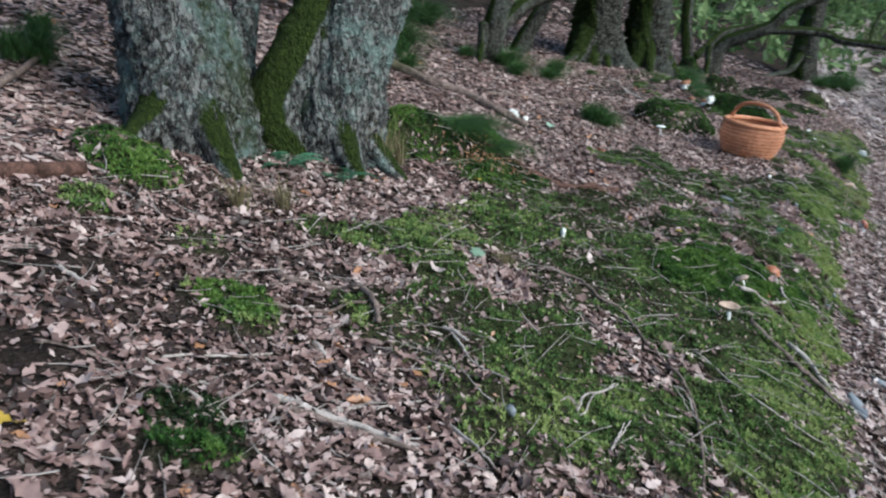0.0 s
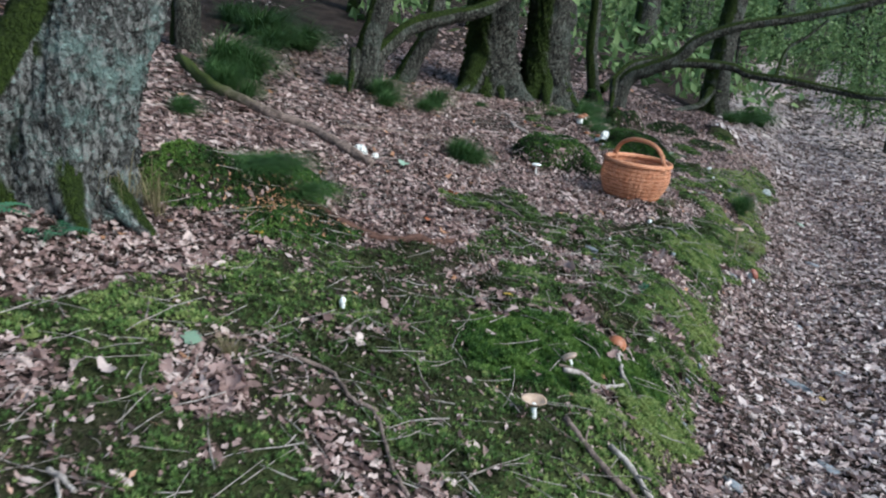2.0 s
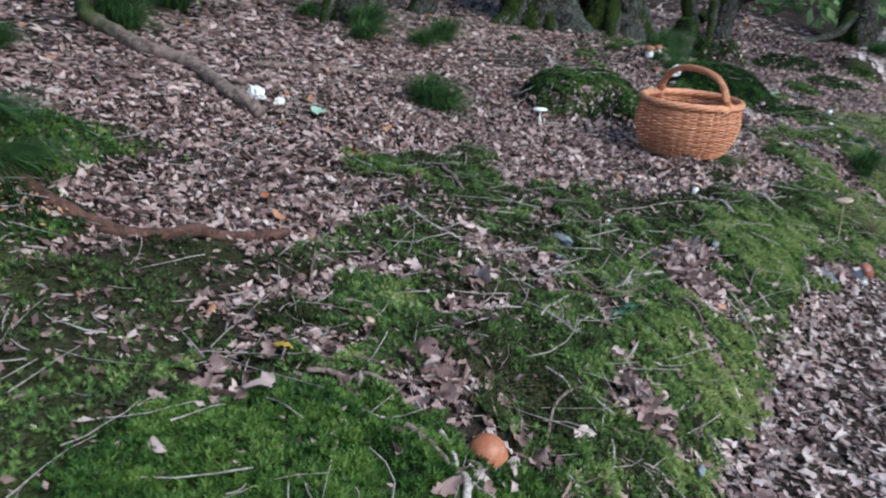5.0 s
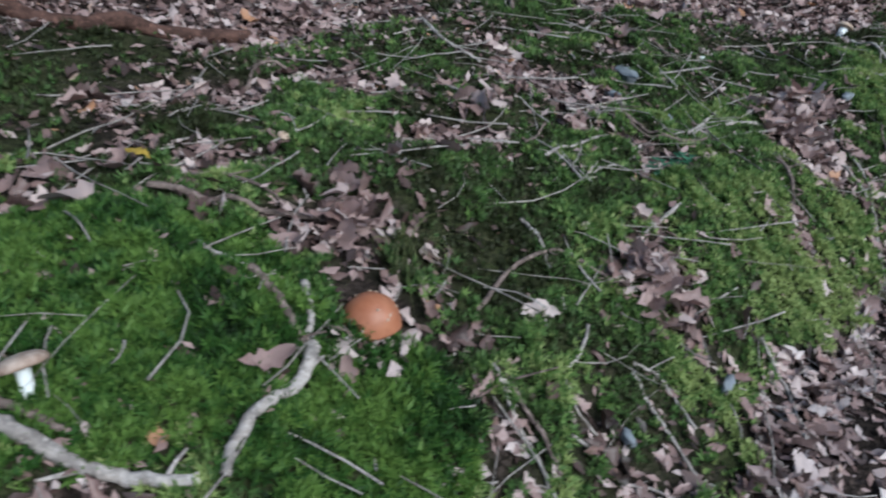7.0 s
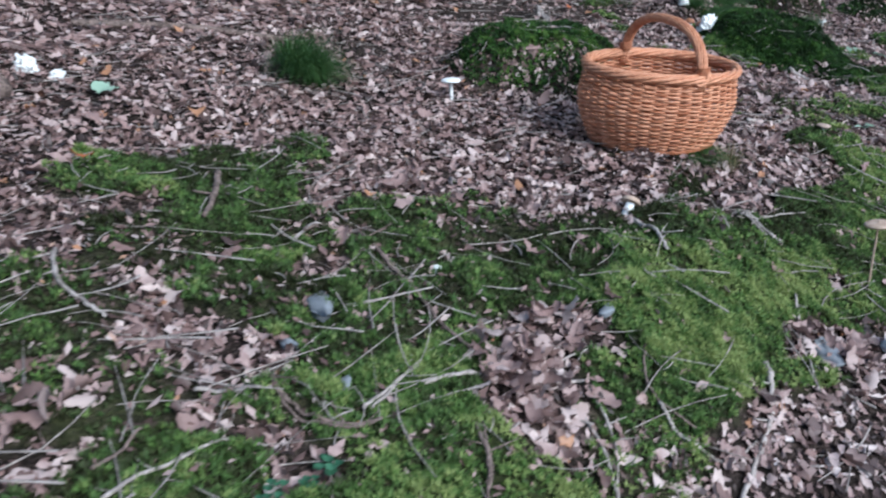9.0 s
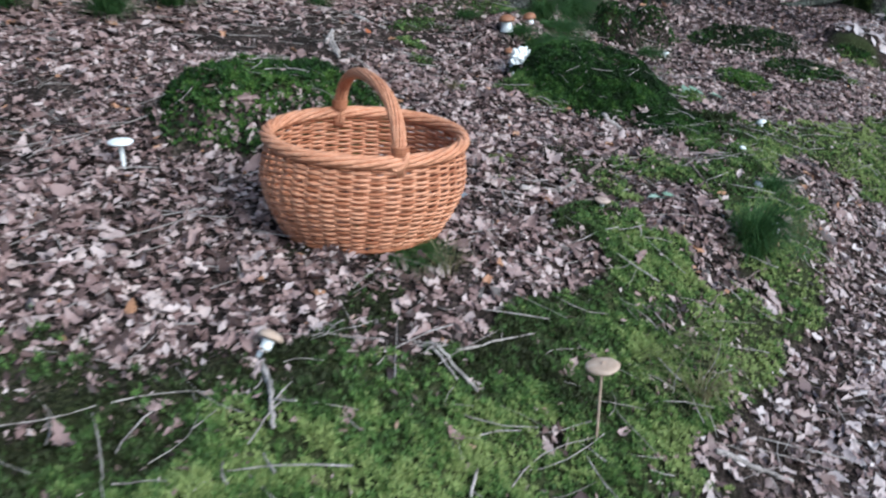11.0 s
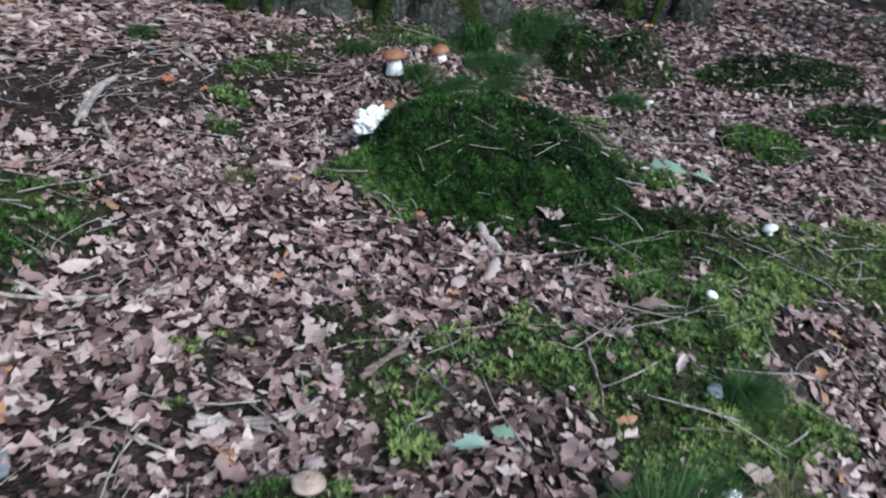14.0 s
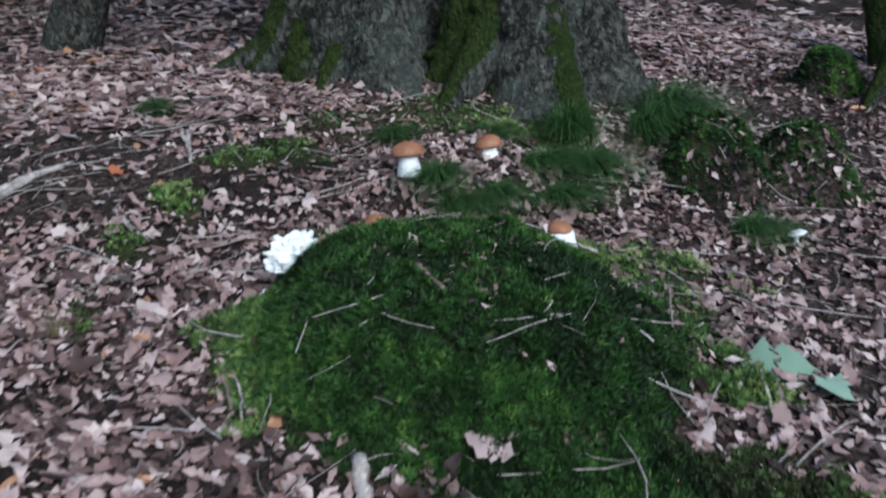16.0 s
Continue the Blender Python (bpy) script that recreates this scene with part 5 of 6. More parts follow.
twig([(1.92, 4.59), (1.99, 4.67)], 0.0048)
twig([(2.10, 4.73), (2.19, 4.78)], 0.0045)
twig([(1.85, 4.48), (1.87, 4.55), (1.90, 4.63)], 0.0036)
twig([(1.54, 4.93), (1.57, 5.02), (1.64, 5.08)], 0.0039)
twig([(1.48, 5.08), (1.48, 5.15), (1.46, 5.25)], 0.0048)
twig([(3.12, 5.80), (3.21, 5.82), (3.30, 5.83)], 0.0075)
twig([(3.00, 5.56), (3.06, 5.53), (3.14, 5.48)], 0.0067)
twig([(3.15, 6.30), (3.20, 6.43), (3.27, 6.53), (3.35, 6.62)], 0.0041)
twig([(2.18, 6.73), (2.27, 6.78), (2.35, 6.86)], 0.0049)
twig([(2.60, 6.60), (2.69, 6.67), (2.76, 6.74)], 0.0059)
twig([(2.84, 7.45), (2.92, 7.37)], 0.0122)
twig([(1.80, 7.49), (1.92, 7.37)], 0.0073)
twig([(1.77, 7.45), (1.70, 7.60), (1.65, 7.76)], 0.0096)
twig([(2.80, 6.83), (2.82, 6.88), (2.84, 6.92)], 0.0062)
twig([(2.83, 6.94), (2.85, 7.01)], 0.0047)
twig([(2.51, 7.48), (2.61, 7.42), (2.64, 7.40)], 0.0037)
twig([(2.14, 7.51), (2.18, 7.57)], 0.0065)
twig([(1.65, 8.13), (1.83, 7.99)], 0.0067)
twig([(1.67, 8.47), (1.79, 8.49), (1.96, 8.43)], 0.0050)
twig([(2.55, 7.46), (2.61, 7.44), (2.66, 7.40)], 0.0026)
twig([(3.23, 8.01), (3.30, 7.90)], 0.0036)
twig([(1.92, 4.59), (1.98, 4.66), (2.05, 4.73), (2.18, 4.86)], 0.0040)
twig([(1.86, 4.49), (1.88, 4.57), (1.90, 4.65)], 0.0030)
twig([(1.18, 4.63), (1.26, 4.53), (1.33, 4.50), (1.38, 4.49)], 0.0050)
twig([(1.68, 4.48), (1.73, 4.44), (1.79, 4.42), (1.84, 4.43), (1.89, 4.46)], 0.0040)
twig([(2.29, 4.92), (2.30, 4.83), (2.37, 4.80), (2.46, 4.81)], 0.0030)
twig([(2.64, 5.43), (2.64, 5.23), (2.66, 5.10)], 0.0035)
twig([(2.47, 5.65), (2.58, 5.57)], 0.0040)
twig([(2.56, 5.64), (2.71, 5.83)], 0.0030)
twig([(0.02, 2.08), (0.08, 1.95), (0.17, 1.89)], 0.0040)
twig([(0.63, 2.25), (0.72, 2.14), (0.70, 1.90)], 0.0040)
twig([(0.34, 1.80), (0.40, 1.94), (0.48, 2.06)], 0.0030)
twig([(0.41, 1.72), (0.48, 1.85)], 0.0030)
twig([(0.82, 2.44), (0.96, 2.23), (1.17, 2.18)], 0.0028)
twig([(-0.32, 1.85), (-0.25, 1.76), (-0.19, 1.73)], 0.0060)
twig([(-0.36, 1.48), (-0.21, 1.61), (-0.10, 1.68)], 0.0040)
twig([(-0.33, 1.85), (-0.24, 1.73), (-0.16, 1.71)], 0.0040)
twig([(-0.37, 1.57), (-0.22, 1.55), (-0.05, 1.52)], 0.0090)
twig([(-0.28, 1.62), (-0.17, 1.62), (-0.04, 1.71)], 0.0040)
twig([(-0.23, 1.51), (-0.11, 1.55), (-0.03, 1.61)], 0.0040)
twig([(-0.61, 1.61), (-0.49, 1.69), (-0.40, 1.75)], 0.0040)
twig([(-0.57, 1.49), (-0.48, 1.48), (-0.42, 1.43)], 0.0040)
twig([(-0.84, 1.54), (-0.68, 1.54), (-0.54, 1.57)], 0.0040)
twig([(1.62, 3.91), (1.69, 3.82)], 0.0025)
twig([(1.66, 3.60), (1.72, 3.56), (1.77, 3.52)], 0.0040)
twig([(1.83, 3.76), (1.88, 3.78), (1.93, 3.73)], 0.0030)
twig([(2.02, 4.01), (2.07, 3.94), (2.10, 3.81)], 0.0040)
twig([(2.19, 4.77), (2.25, 4.66), (2.26, 4.45)], 0.0030)
twig([(2.03, 4.56), (2.07, 4.44), (2.07, 4.35)], 0.0025)
twig([(1.42, 3.53), (1.45, 3.49), (1.46, 3.45)], 0.0060)
twig([(2.12, 6.57), (2.17, 6.65), (2.26, 6.78), (2.39, 6.88)], 0.0050)
twig([(2.27, 6.51), (2.30, 6.62)], 0.0040)
twig([(2.60, 6.62), (2.68, 6.65), (2.76, 6.73)], 0.0070)
twig([(2.80, 6.81), (2.83, 6.92), (2.85, 7.03)], 0.0060)
twig([(1.79, 7.40), (1.71, 7.55), (1.64, 7.79)], 0.0070)
twig([(1.80, 7.48), (1.91, 7.37)], 0.0070)
twig([(3.63, 7.65), (3.72, 7.66), (3.81, 7.66)], 0.0040)
twig([(3.02, 6.53), (3.07, 6.53), (3.12, 6.53)], 0.0040)
twig([(3.14, 7.08), (3.18, 6.98), (3.20, 6.91)], 0.0040)
twig([(2.32, 7.10), (2.40, 7.03)], 0.0040)
twig([(1.68, 7.58), (1.66, 7.75)], 0.0090)
twig([(1.62, 8.13), (1.83, 8.00)], 0.0060)
twig([(1.93, 7.70), (2.07, 7.66)], 0.0060)
twig([(0.68, 8.46), (0.75, 8.68)], 0.0060)
twig([(2.15, 7.49), (2.17, 7.57)], 0.0060)
twig([(2.76, 7.71), (2.83, 7.69)], 0.0050)
twig([(2.95, 7.52), (3.01, 7.60)], 0.0050)
stick([(-0.82, 6.62), (-0.47, 5.96), (-0.14, 5.68), (0.14, 5.60), (0.40, 5.38), (0.54, 5.28)], 0.040, BROWN_STICK, "fallen_branch", "dark fallen branch, mossy at one end", 1.05)
stick([(0.31, 5.91), (0.59, 6.14), (0.93, 6.28)], 0.015, BROWN_STICK, "fallen_branch", "fallen branch lying in leaf litter")
stick([(0.22, 4.12), (0.42, 4.03), (0.56, 4.01), (0.68, 4.03), (0.80, 4.10), (0.93, 4.26)], 0.021, ROTTEN, "rotten_branch", "reddish-brown rotten branch at the moss edge", 0.0, 0.5)
stick([(-1.5, 2.15), (-1.26, 2.32), (-1.12, 2.51)], 0.032, ROTTEN, "rotten_log", "short reddish rotten log beside the oak")
stick([(1.17, 2.87), (1.24, 2.69), (1.32, 2.63), (1.39, 2.53)], 0.011, BROWN_STICK, "decayed_branch", "dark decayed branch sunk in the bank edge")
stick([(1.30, 2.82), (1.38, 2.69), (1.45, 2.55)], 0.010, STICK, "stick", "pale grey stick along the bank edge")
stick([(-1.60, 2.9), (-1.69, 3.46), (-1.84, 4.09)], 0.016, BROWN_STICK, "fallen_branch", "brown fallen branch on the litter", 0.0, 2.5)


def loose_twigs():
    """Short twigs strewn over the litter and moss."""
    rng = np.random.default_rng(19)
    pieces = []
    x, y = spread(rng, 6200, -2.0, 4.4, 0.9, 9.5)
    u, v = along(x, y)
    for k in np.nonzero((v > -1.2) & (v < 4.5) & (u > 0.7))[0]:
        a, length, r = rng.uniform(0, 6.28), 0.035 + 0.27 * rng.random() ** 1.7, rng.uniform(0.0009, 0.0027)
        s = np.linspace(-0.5, 0.5, 5)
        bow = rng.normal(0, 0.07) * length
        px = x[k] + np.cos(a) * s * length - np.sin(a) * bow * (4 * s * s)
        py = y[k] + np.sin(a) * s * length + np.cos(a) * bow * (4 * s * s)
        z0 = ground_z(px, py)
        z = z0 * 0.4 + z0.mean() * 0.6 + rng.uniform(0.006, 0.016) + 0.009 * mossy(px, py).mean()
        tv, tt = tube(np.column_stack([px, py, z]), np.linspace(r, r * 0.5, 5), 3, caps=False)
        pieces.append((tv, tt, np.full(len(tv), rng.random())))
    me = joined("loose_twigs", pieces, STICK)
    me.attributes.new("moss", "FLOAT", "POINT")
    tagged(new("loose_twigs", me), "many short broken twigs strewn over the bank", "twigs", kind="stuff")


loose_twigs()


# ---- slate stones ----
def stone(x, y, length, spin, width=0.55, thick=0.018, lift=0.0, seed=0):
    rng = np.random.default_rng(seed + 70)
    n = 6
    ang = np.sort(np.linspace(0, 2 * np.pi, n, endpoint=False) + rng.uniform(-0.25, 0.25, n))
    rad = rng.uniform(0.7, 1.1, n)
    rim = np.stack([np.cos(ang) * rad * length / 2, np.sin(ang) * rad * length / 2 * width], 1)
    layers = [(0.80, -thick * 1.2), (1.0, -thick * 0.5), (1.0, thick * 0.40), (0.97, thick * 0.5)]
    v = np.concatenate([np.column_stack([rim * k + rng.normal(0, length * 0.012, rim.shape), np.full(n, z) + rng.normal(0, thick * 0.07, n)]) for k, z in layers] + [[[0, 0, thick * 0.52]], [[0, 0, -thick * 1.2]]])
    t = []
    for L in range(3):
        for j in range(n):
            a, b = L * n + j, L * n + (j + 1) % n
            t += [[a, b, b + n], [a, b + n, a + n]]
    for j in range(n):
        t += [[3 * n + j, 3 * n + (j + 1) % n, 4 * n], [(j + 1) % n, j, 4 * n + 1]]
    me = shaped("stone", v, t, SLATE, flat=True)
    nrm = ground_normals(np.array([x]), np.array([y]))[0]
    q = Vector((nrm[0], nrm[1], nrm[2] + 0.4)).to_track_quat("Z", "Y").to_matrix().to_4x4()
    ob = new("stone", me)
    ob.matrix_world = Matrix.Translation((x, y, gz(x, y) + thick * 0.45 + lift + 0.007 * float(mossy(np.array([x]), np.array([y]))[0]))) @ q @ pose(0, 0, 0, 0, 0, spin)
    return tagged(ob, "flat blue-grey slate stone set in the path" if along(x, y)[1] < 0.15 else "small flat grey slate stone lying in moss", "stone", "slate stones")


for k, (x, y, length, spin, width) in enumerate([
        (2.52, 4.04, 0.19, 60, 0.5), (2.30, 3.34, 0.12, 20, 0.6), (1.78, 3.01, 0.09, 40, 0.6), (1.50, 2.65, 0.19, 10, 0.5), (2.86, 4.29, 0.10, 15, 0.7),
        (3.74, 6.27, 0.14, 50, 0.5), (1.685, 4.72, 0.12, 35, 0.5), (1.67, 4.59, 0.045, 80, 0.7), (1.80, 4.53, 0.04, 20, 0.6), (2.21, 4.97, 0.06, 20, 0.5),
        (2.70, 5.27, 0.12, 30, 0.6), (2.44, 6.39, 0.09, 30, 0.5), (3.38, 7.06, 0.05, 30, 0.7), (1.97, 3.85, 0.045, 10, 0.5), (1.84, 3.64, 0.032, 70, 0.6), (0.16, 1.71, 0.045, 30, 0.7),
        (1.72, 3.32, 0.05, 60, 0.6), (2.95, 4.9, 0.07, 15, 0.6), (2.62, 3.6, 0.06, 75, 0.6), (3.2, 5.1, 0.05, 35, 0.6), (2.05, 2.9, 0.06, 25, 0.6)]):
    stone(x, y, length, spin, width, 0.007 + 0.03 * length, 0.007, k)


# ---- grass tufts ----
def tuft_mesh(name, blades, height, reach, droop, material, seed, width=0.0022, fall=0.0):
    rng = np.random.default_rng(seed)
    vs, ts, ks = [], [], []
    for _ in range(blades):
        a = rng.uniform(0, 6.283)
        r0 = rng.uniform(0, reach * 0.25)
        h, out = height * rng.uniform(0.5, 1.1), reach * rng.uniform(0.3, 1.1)
        s = np.linspace(0, 1, 5)
        d = np.array([math.cos(a), math.sin(a)])
        px = r0 * d[0] + (d[0] * out + fall * reach * 0.85) * s ** 1.5 + rng.normal(0, 0.004, 5) * s
        py = r0 * d[1] + (d[1] * out - fall * reach * 0.35) * s ** 1.5 + rng.normal(0, 0.004, 5) * s
        pz = h * (s - droop * rng.uniform(0.5, 1.2) * s ** 2.4) - 0.01 * (1 - s)
        w = width * rng.uniform(0.6, 1.2) * (1 - s ** 2 * 0.9)
        c = np.stack([px, py, pz], 1)
        side = np.array([-d[1], d[0], 0])
        base = len(vs) * 10
        vs.append(np.concatenate([c - w[:, None] * side, c + w[:, None] * side]))
        k = np.arange(4)
        ts.append(np.concatenate([np.stack([k, k + 5, k + 6], 1), np.stack([k, k + 6, k + 1], 1)]) + base)
        ks.append(np.full(10, np.clip(rng.normal(0.45, 0.22), 0, 1)))
    me = raw_mesh(name, np.concatenate(vs), np.concatenate(ts), np.concatenate(ks))
    me.materials.append(material)
    return me


GRASS_TUFTS = [tuft_mesh("grass_tuft", 850, 0.17, 0.11, 0.85, GRASS, s, 0.0010, 0.45) for s in range(3)]
DROOPING = [tuft_mesh("grass_tuft", 700, 0.14, 0.13, 1.15, GRASS, 5 + s, 0.0010, 0.7) for s in range(2)]
WISPS = [tuft_mesh("grass_tuft", 70, 0.13, 0.14, 1.1, GRASS, 31, 0.0009, 0.3)]
DRAPED = [tuft_mesh("dry_grass_tuft", 38, 0.15, 0.17, 1.05, PALE_GRASS, 21 + s, 0.0013, 0.9) for s in range(2)]
STRAW = [tuft_mesh("dry_grass_tuft", 70, 0.24, 0.14, 0.75, DRY_GRASS, 9 + s, 0.0016) for s in range(2)]


def tuft(x, y, across, tall, meshes, seed, label, lift=0.0):
    ob = new(meshes[0].name.split(".")[0], meshes[seed % len(meshes)])
    ob.matrix_world = Matrix.LocRotScale((x, y, gz(x, y) - 0.004 + lift), Euler((0, 0, (seed * 1.7) % 1.0 - 0.5)), (across / 0.20, across / 0.20, tall / 0.125))
    return tagged(ob, label, "grass", "grass tufts")


for k, (x, y, across, tall) in enumerate([
        (1.12, 5.99, 0.27, 0.20), (1.06, 6.04, 0.25, 0.20), (1.17, 5.96, 0.24, 0.17), (0.90, 7.25, 0.28, 0.18), (3.31, 6.68, 0.27, 0.25), (-1.88, 3.95, 0.24, 0.24), (-0.40, 6.11, 0.34, 0.26), (-0.27, 5.95, 0.26, 0.20), (-0.52, 6.25, 0.30, 0.24), (-0.42, 8.3, 0.6, 0.3), (-0.48, 5.24, 0.24, 0.12), (0.60, 7.0, 0.30, 0.20), (0.19, 7.34, 0.26, 0.16), (-1.74, 3.62, 0.26, 0.26), (-1.80, 3.50, 0.22, 0.22), (0.55, 7.36, 0.42, 0.26), (1.0, 7.58, 0.34, 0.22),
        (-0.55, 6.75, 0.65, 0.42), (-0.35, 6.65, 0.5, 0.34), (-0.6, 8.85, 0.9, 0.42), (-0.2, 8.7, 0.7, 0.36), (-0.52, 5.34, 0.2, 0.12), (5.2, 11.2, 0.6, 0.32), (2.5, 8.75, 0.26, 0.18), (3.42, 7.08, 0.14, 0.1), (-0.95, 9.3, 0.6, 0.3), (5.6, 11.6, 0.5, 0.3), (4.9, 10.9, 0.35, 0.22)]):
    tuft(x, y, across, tall, GRASS_TUFTS, k, "dense green woodland grass tuft among leaf litter")
for k, (x, y, across, tall) in enumerate([
        (2.42, 8.24, 0.17, 0.11), (2.48, 8.20, 0.16, 0.10), (2.54, 8.30, 0.15, 0.10), (2.58, 9.2, 0.34, 0.26), (2.52, 8.52, 0.2, 0.10), (3.03, 8.62, 0.16, 0.11), (2.60, 8.66, 0.24, 0.15), (2.62, 8.98, 0.26, 0.22), (2.62, 9.15, 0.30, 0.26),
        (1.42, 8.2, 0.14, 0.08), (2.38, 5.97, 0.17, 0.05), (2.30, 8.58, 0.20, 0.09), (2.62, 8.45, 0.18, 0.08), (2.12, 8.45, 0.15, 0.06),
        (-0.22, 4.40, 0.30, 0.13), (-0.05, 4.32, 0.34, 0.15), (0.10, 4.22, 0.32, 0.14), (0.22, 4.10, 0.28, 0.12), (0.02, 4.10, 0.26, 0.10), (-0.15, 4.20, 0.24, 0.11)]):
    tuft(x, y, across, tall, DROOPING, k, "fine drooping grass growing over a mossy mound")
for k, (x, y, across, tall) in enumerate([(-0.28, 3.53, 0.24, 0.26), (-0.2, 3.62, 0.2, 0.2), (-0.68, 2.66, 0.18, 0.15), (-0.55, 2.75, 0.15, 0.14), (2.26, 7.36, 0.09, 0.06), (2.5, 5.9, 0.15, 0.08), (0.22, 2.72, 0.12, 0.09), (3.5, 6.9, 0.15, 0.1), (3.1, 5.95, 0.18, 0.1)]):
    tuft(x, y, across, tall, STRAW, k, "tuft of straw-coloured dry grass blades")


for k, (x, y, across, tall) in enumerate([(2.56, 7.76, 0.22, 0.09), (2.66, 7.58, 0.16, 0.07), (3.05, 8.08, 0.18, 0.06), (2.98, 8.14, 0.16, 0.06), (2.86, 8.32, 0.18, 0.07), (2.95, 8.25, 0.16, 0.06)]):
    tuft(x, y, across, tall, WISPS, k, "sparse fine green grass blades in moss")
for k, (x, y, across, tall) in enumerate([(1.50, 3.70, 0.13, 0.10), (2.92, 5.95, 0.26, 0.09), (3.02, 6.10, 0.20, 0.08), (2.30, 4.62, 0.16, 0.05)]):
    tuft(x, y, across, tall, DRAPED, k, "long yellowing grass blades draped down the bank")


# ---- fern, seedlings, single leaves ----
def fern(x, y, size, label, fronds=5, seed=0):
    rng = np.random.default_rng(seed)
    root = thing("fern", label, "fern", pose(x, y, gz(x, y)))
    for f in range(fronds):
        a = f * 6.283 / fronds + rng.uniform(-0.4, 0.4)
        vs, ts = [], []
        s = np.linspace(0, 1, 13)
        rib = np.stack([np.cos(a) * size * s, np.sin(a) * size * s, size * (0.85 * s - 0.75 * s ** 2)], 1)
        v, t = tube(rib, np.full(13, 0.0012), 4)
        vs.append(v), ts.append(t)
        base = len(v)
        for i in range(2, 13):
            for sgn in (-1, 1):
                long = size * 0.30 * math.sin(min(1, (13 - i) / 10) * 1.5)
                d = np.array([math.cos(a + sgn * 1.15), math.sin(a + sgn * 1.15), -0.15]) * long
                w = np.array([math.cos(a), math.sin(a), 0.1]) * size * 0.032
                vs.append(np.array([rib[i] - w, rib[i] + w, rib[i] + d * 0.6 + w, rib[i] + d * 0.6 - w, rib[i] + d]))
                ts.append(np.array([[0, 1, 2], [0, 2, 3], [3, 2, 4]]) + base)
                base += 5
        v = np.concatenate(vs)
        part("frond", shaped("frond", v, np.concatenate(ts), FERN, np.full(len(v), rng.uniform(0.2, 0.9))), root)
    return root


fern(-0.62, 3.17, 0.17, "small fresh green fern at the oak's foot", 6, 1)
fern(-0.40, 3.22, 0.14, "fern fronds growing at the oak's foot", 5, 2)


def seedling(x, y, size, seed):
    rng = np.random.default_rng(seed)
    root = thing("seedling", "small green seedling with rounded leaflets in moss", "seedling", pose(x, y, gz(x, y)), group="seedlings")
    for k in range(9):
        a, r, h = rng.uniform(0, 6.28), size * rng.uniform(0.15, 0.5), size * rng.uniform(0.3, 0.9)
        stem_v, stem_t = tube(spline([(0, 0, 0), (math.cos(a) * r * 0.4, math.sin(a) * r * 0.4, h * 0.7), (math.cos(a) * r, math.sin(a) * r, h)], 4), np.full(5, 0.0006), 4)
        ang = np.linspace(0, 6.283, 8, endpoint=False)
        w = size * rng.uniform(0.12, 0.2)
        disc = np.column_stack([math.cos(a) * r + np.cos(ang) * w, math.sin(a) * r + np.sin(ang) * w * 0.8, h + 0.25 * w * np.cos(ang * 2)])
        v = np.vstack([stem_v, disc, [[math.cos(a) * r, math.sin(a) * r, h - 0.002]]])
        n0 = len(stem_v)
        fan = np.array([[n0 + 8, n0 + j, n0 + (j + 1) % 8] for j in range(8)])
        part("leaflet", shaped("leaflet", v, np.vstack([stem_t, fan]), FERN, np.full(len(v), rng.random())), root)


seedling(1.86, 4.33, 0.055, 1)
seedling(1.81, 4.23, 0.045, 2)
seedling(1.84, 4.28, 0.04, 3)

SINGLE = {}
for key, mat in (("brown", LEAF), ("green", GREEN_LEAF), ("yellow", YELLOW_LEAF), ("red", RED_LEAF)):
    SINGLE[key] = []
    for s in range(10 if key == "brown" else 3):
        v, t = oak_leaf(100 + s, 10)
        if key == "green":
            v = v * np.array([1.5, 1, 0.6])
        SINGLE[key].append(shaped("leaf", v, t, mat, np.full(len(v), 0.30 + 0.65 * ((s * 0.37) % 1.0))))


def leaf_pose(x, y, size, spin, tip=(0, 0), lift=0.012):
    n = ground_normals(np.array([x]), np.array([y]))[0]
    q = Vector(n).to_track_quat("Z", "Y").to_matrix().to_4x4()
    return Matrix.Translation((x, y, gz(x, y) + lift + 0.010 * float(mossy(np.array([x]), np.array([y]))[0]))) @ q @ pose(0, 0, 0, tip[0], tip[1], spin) @ Matrix.Diagonal((size, size, size, 1))


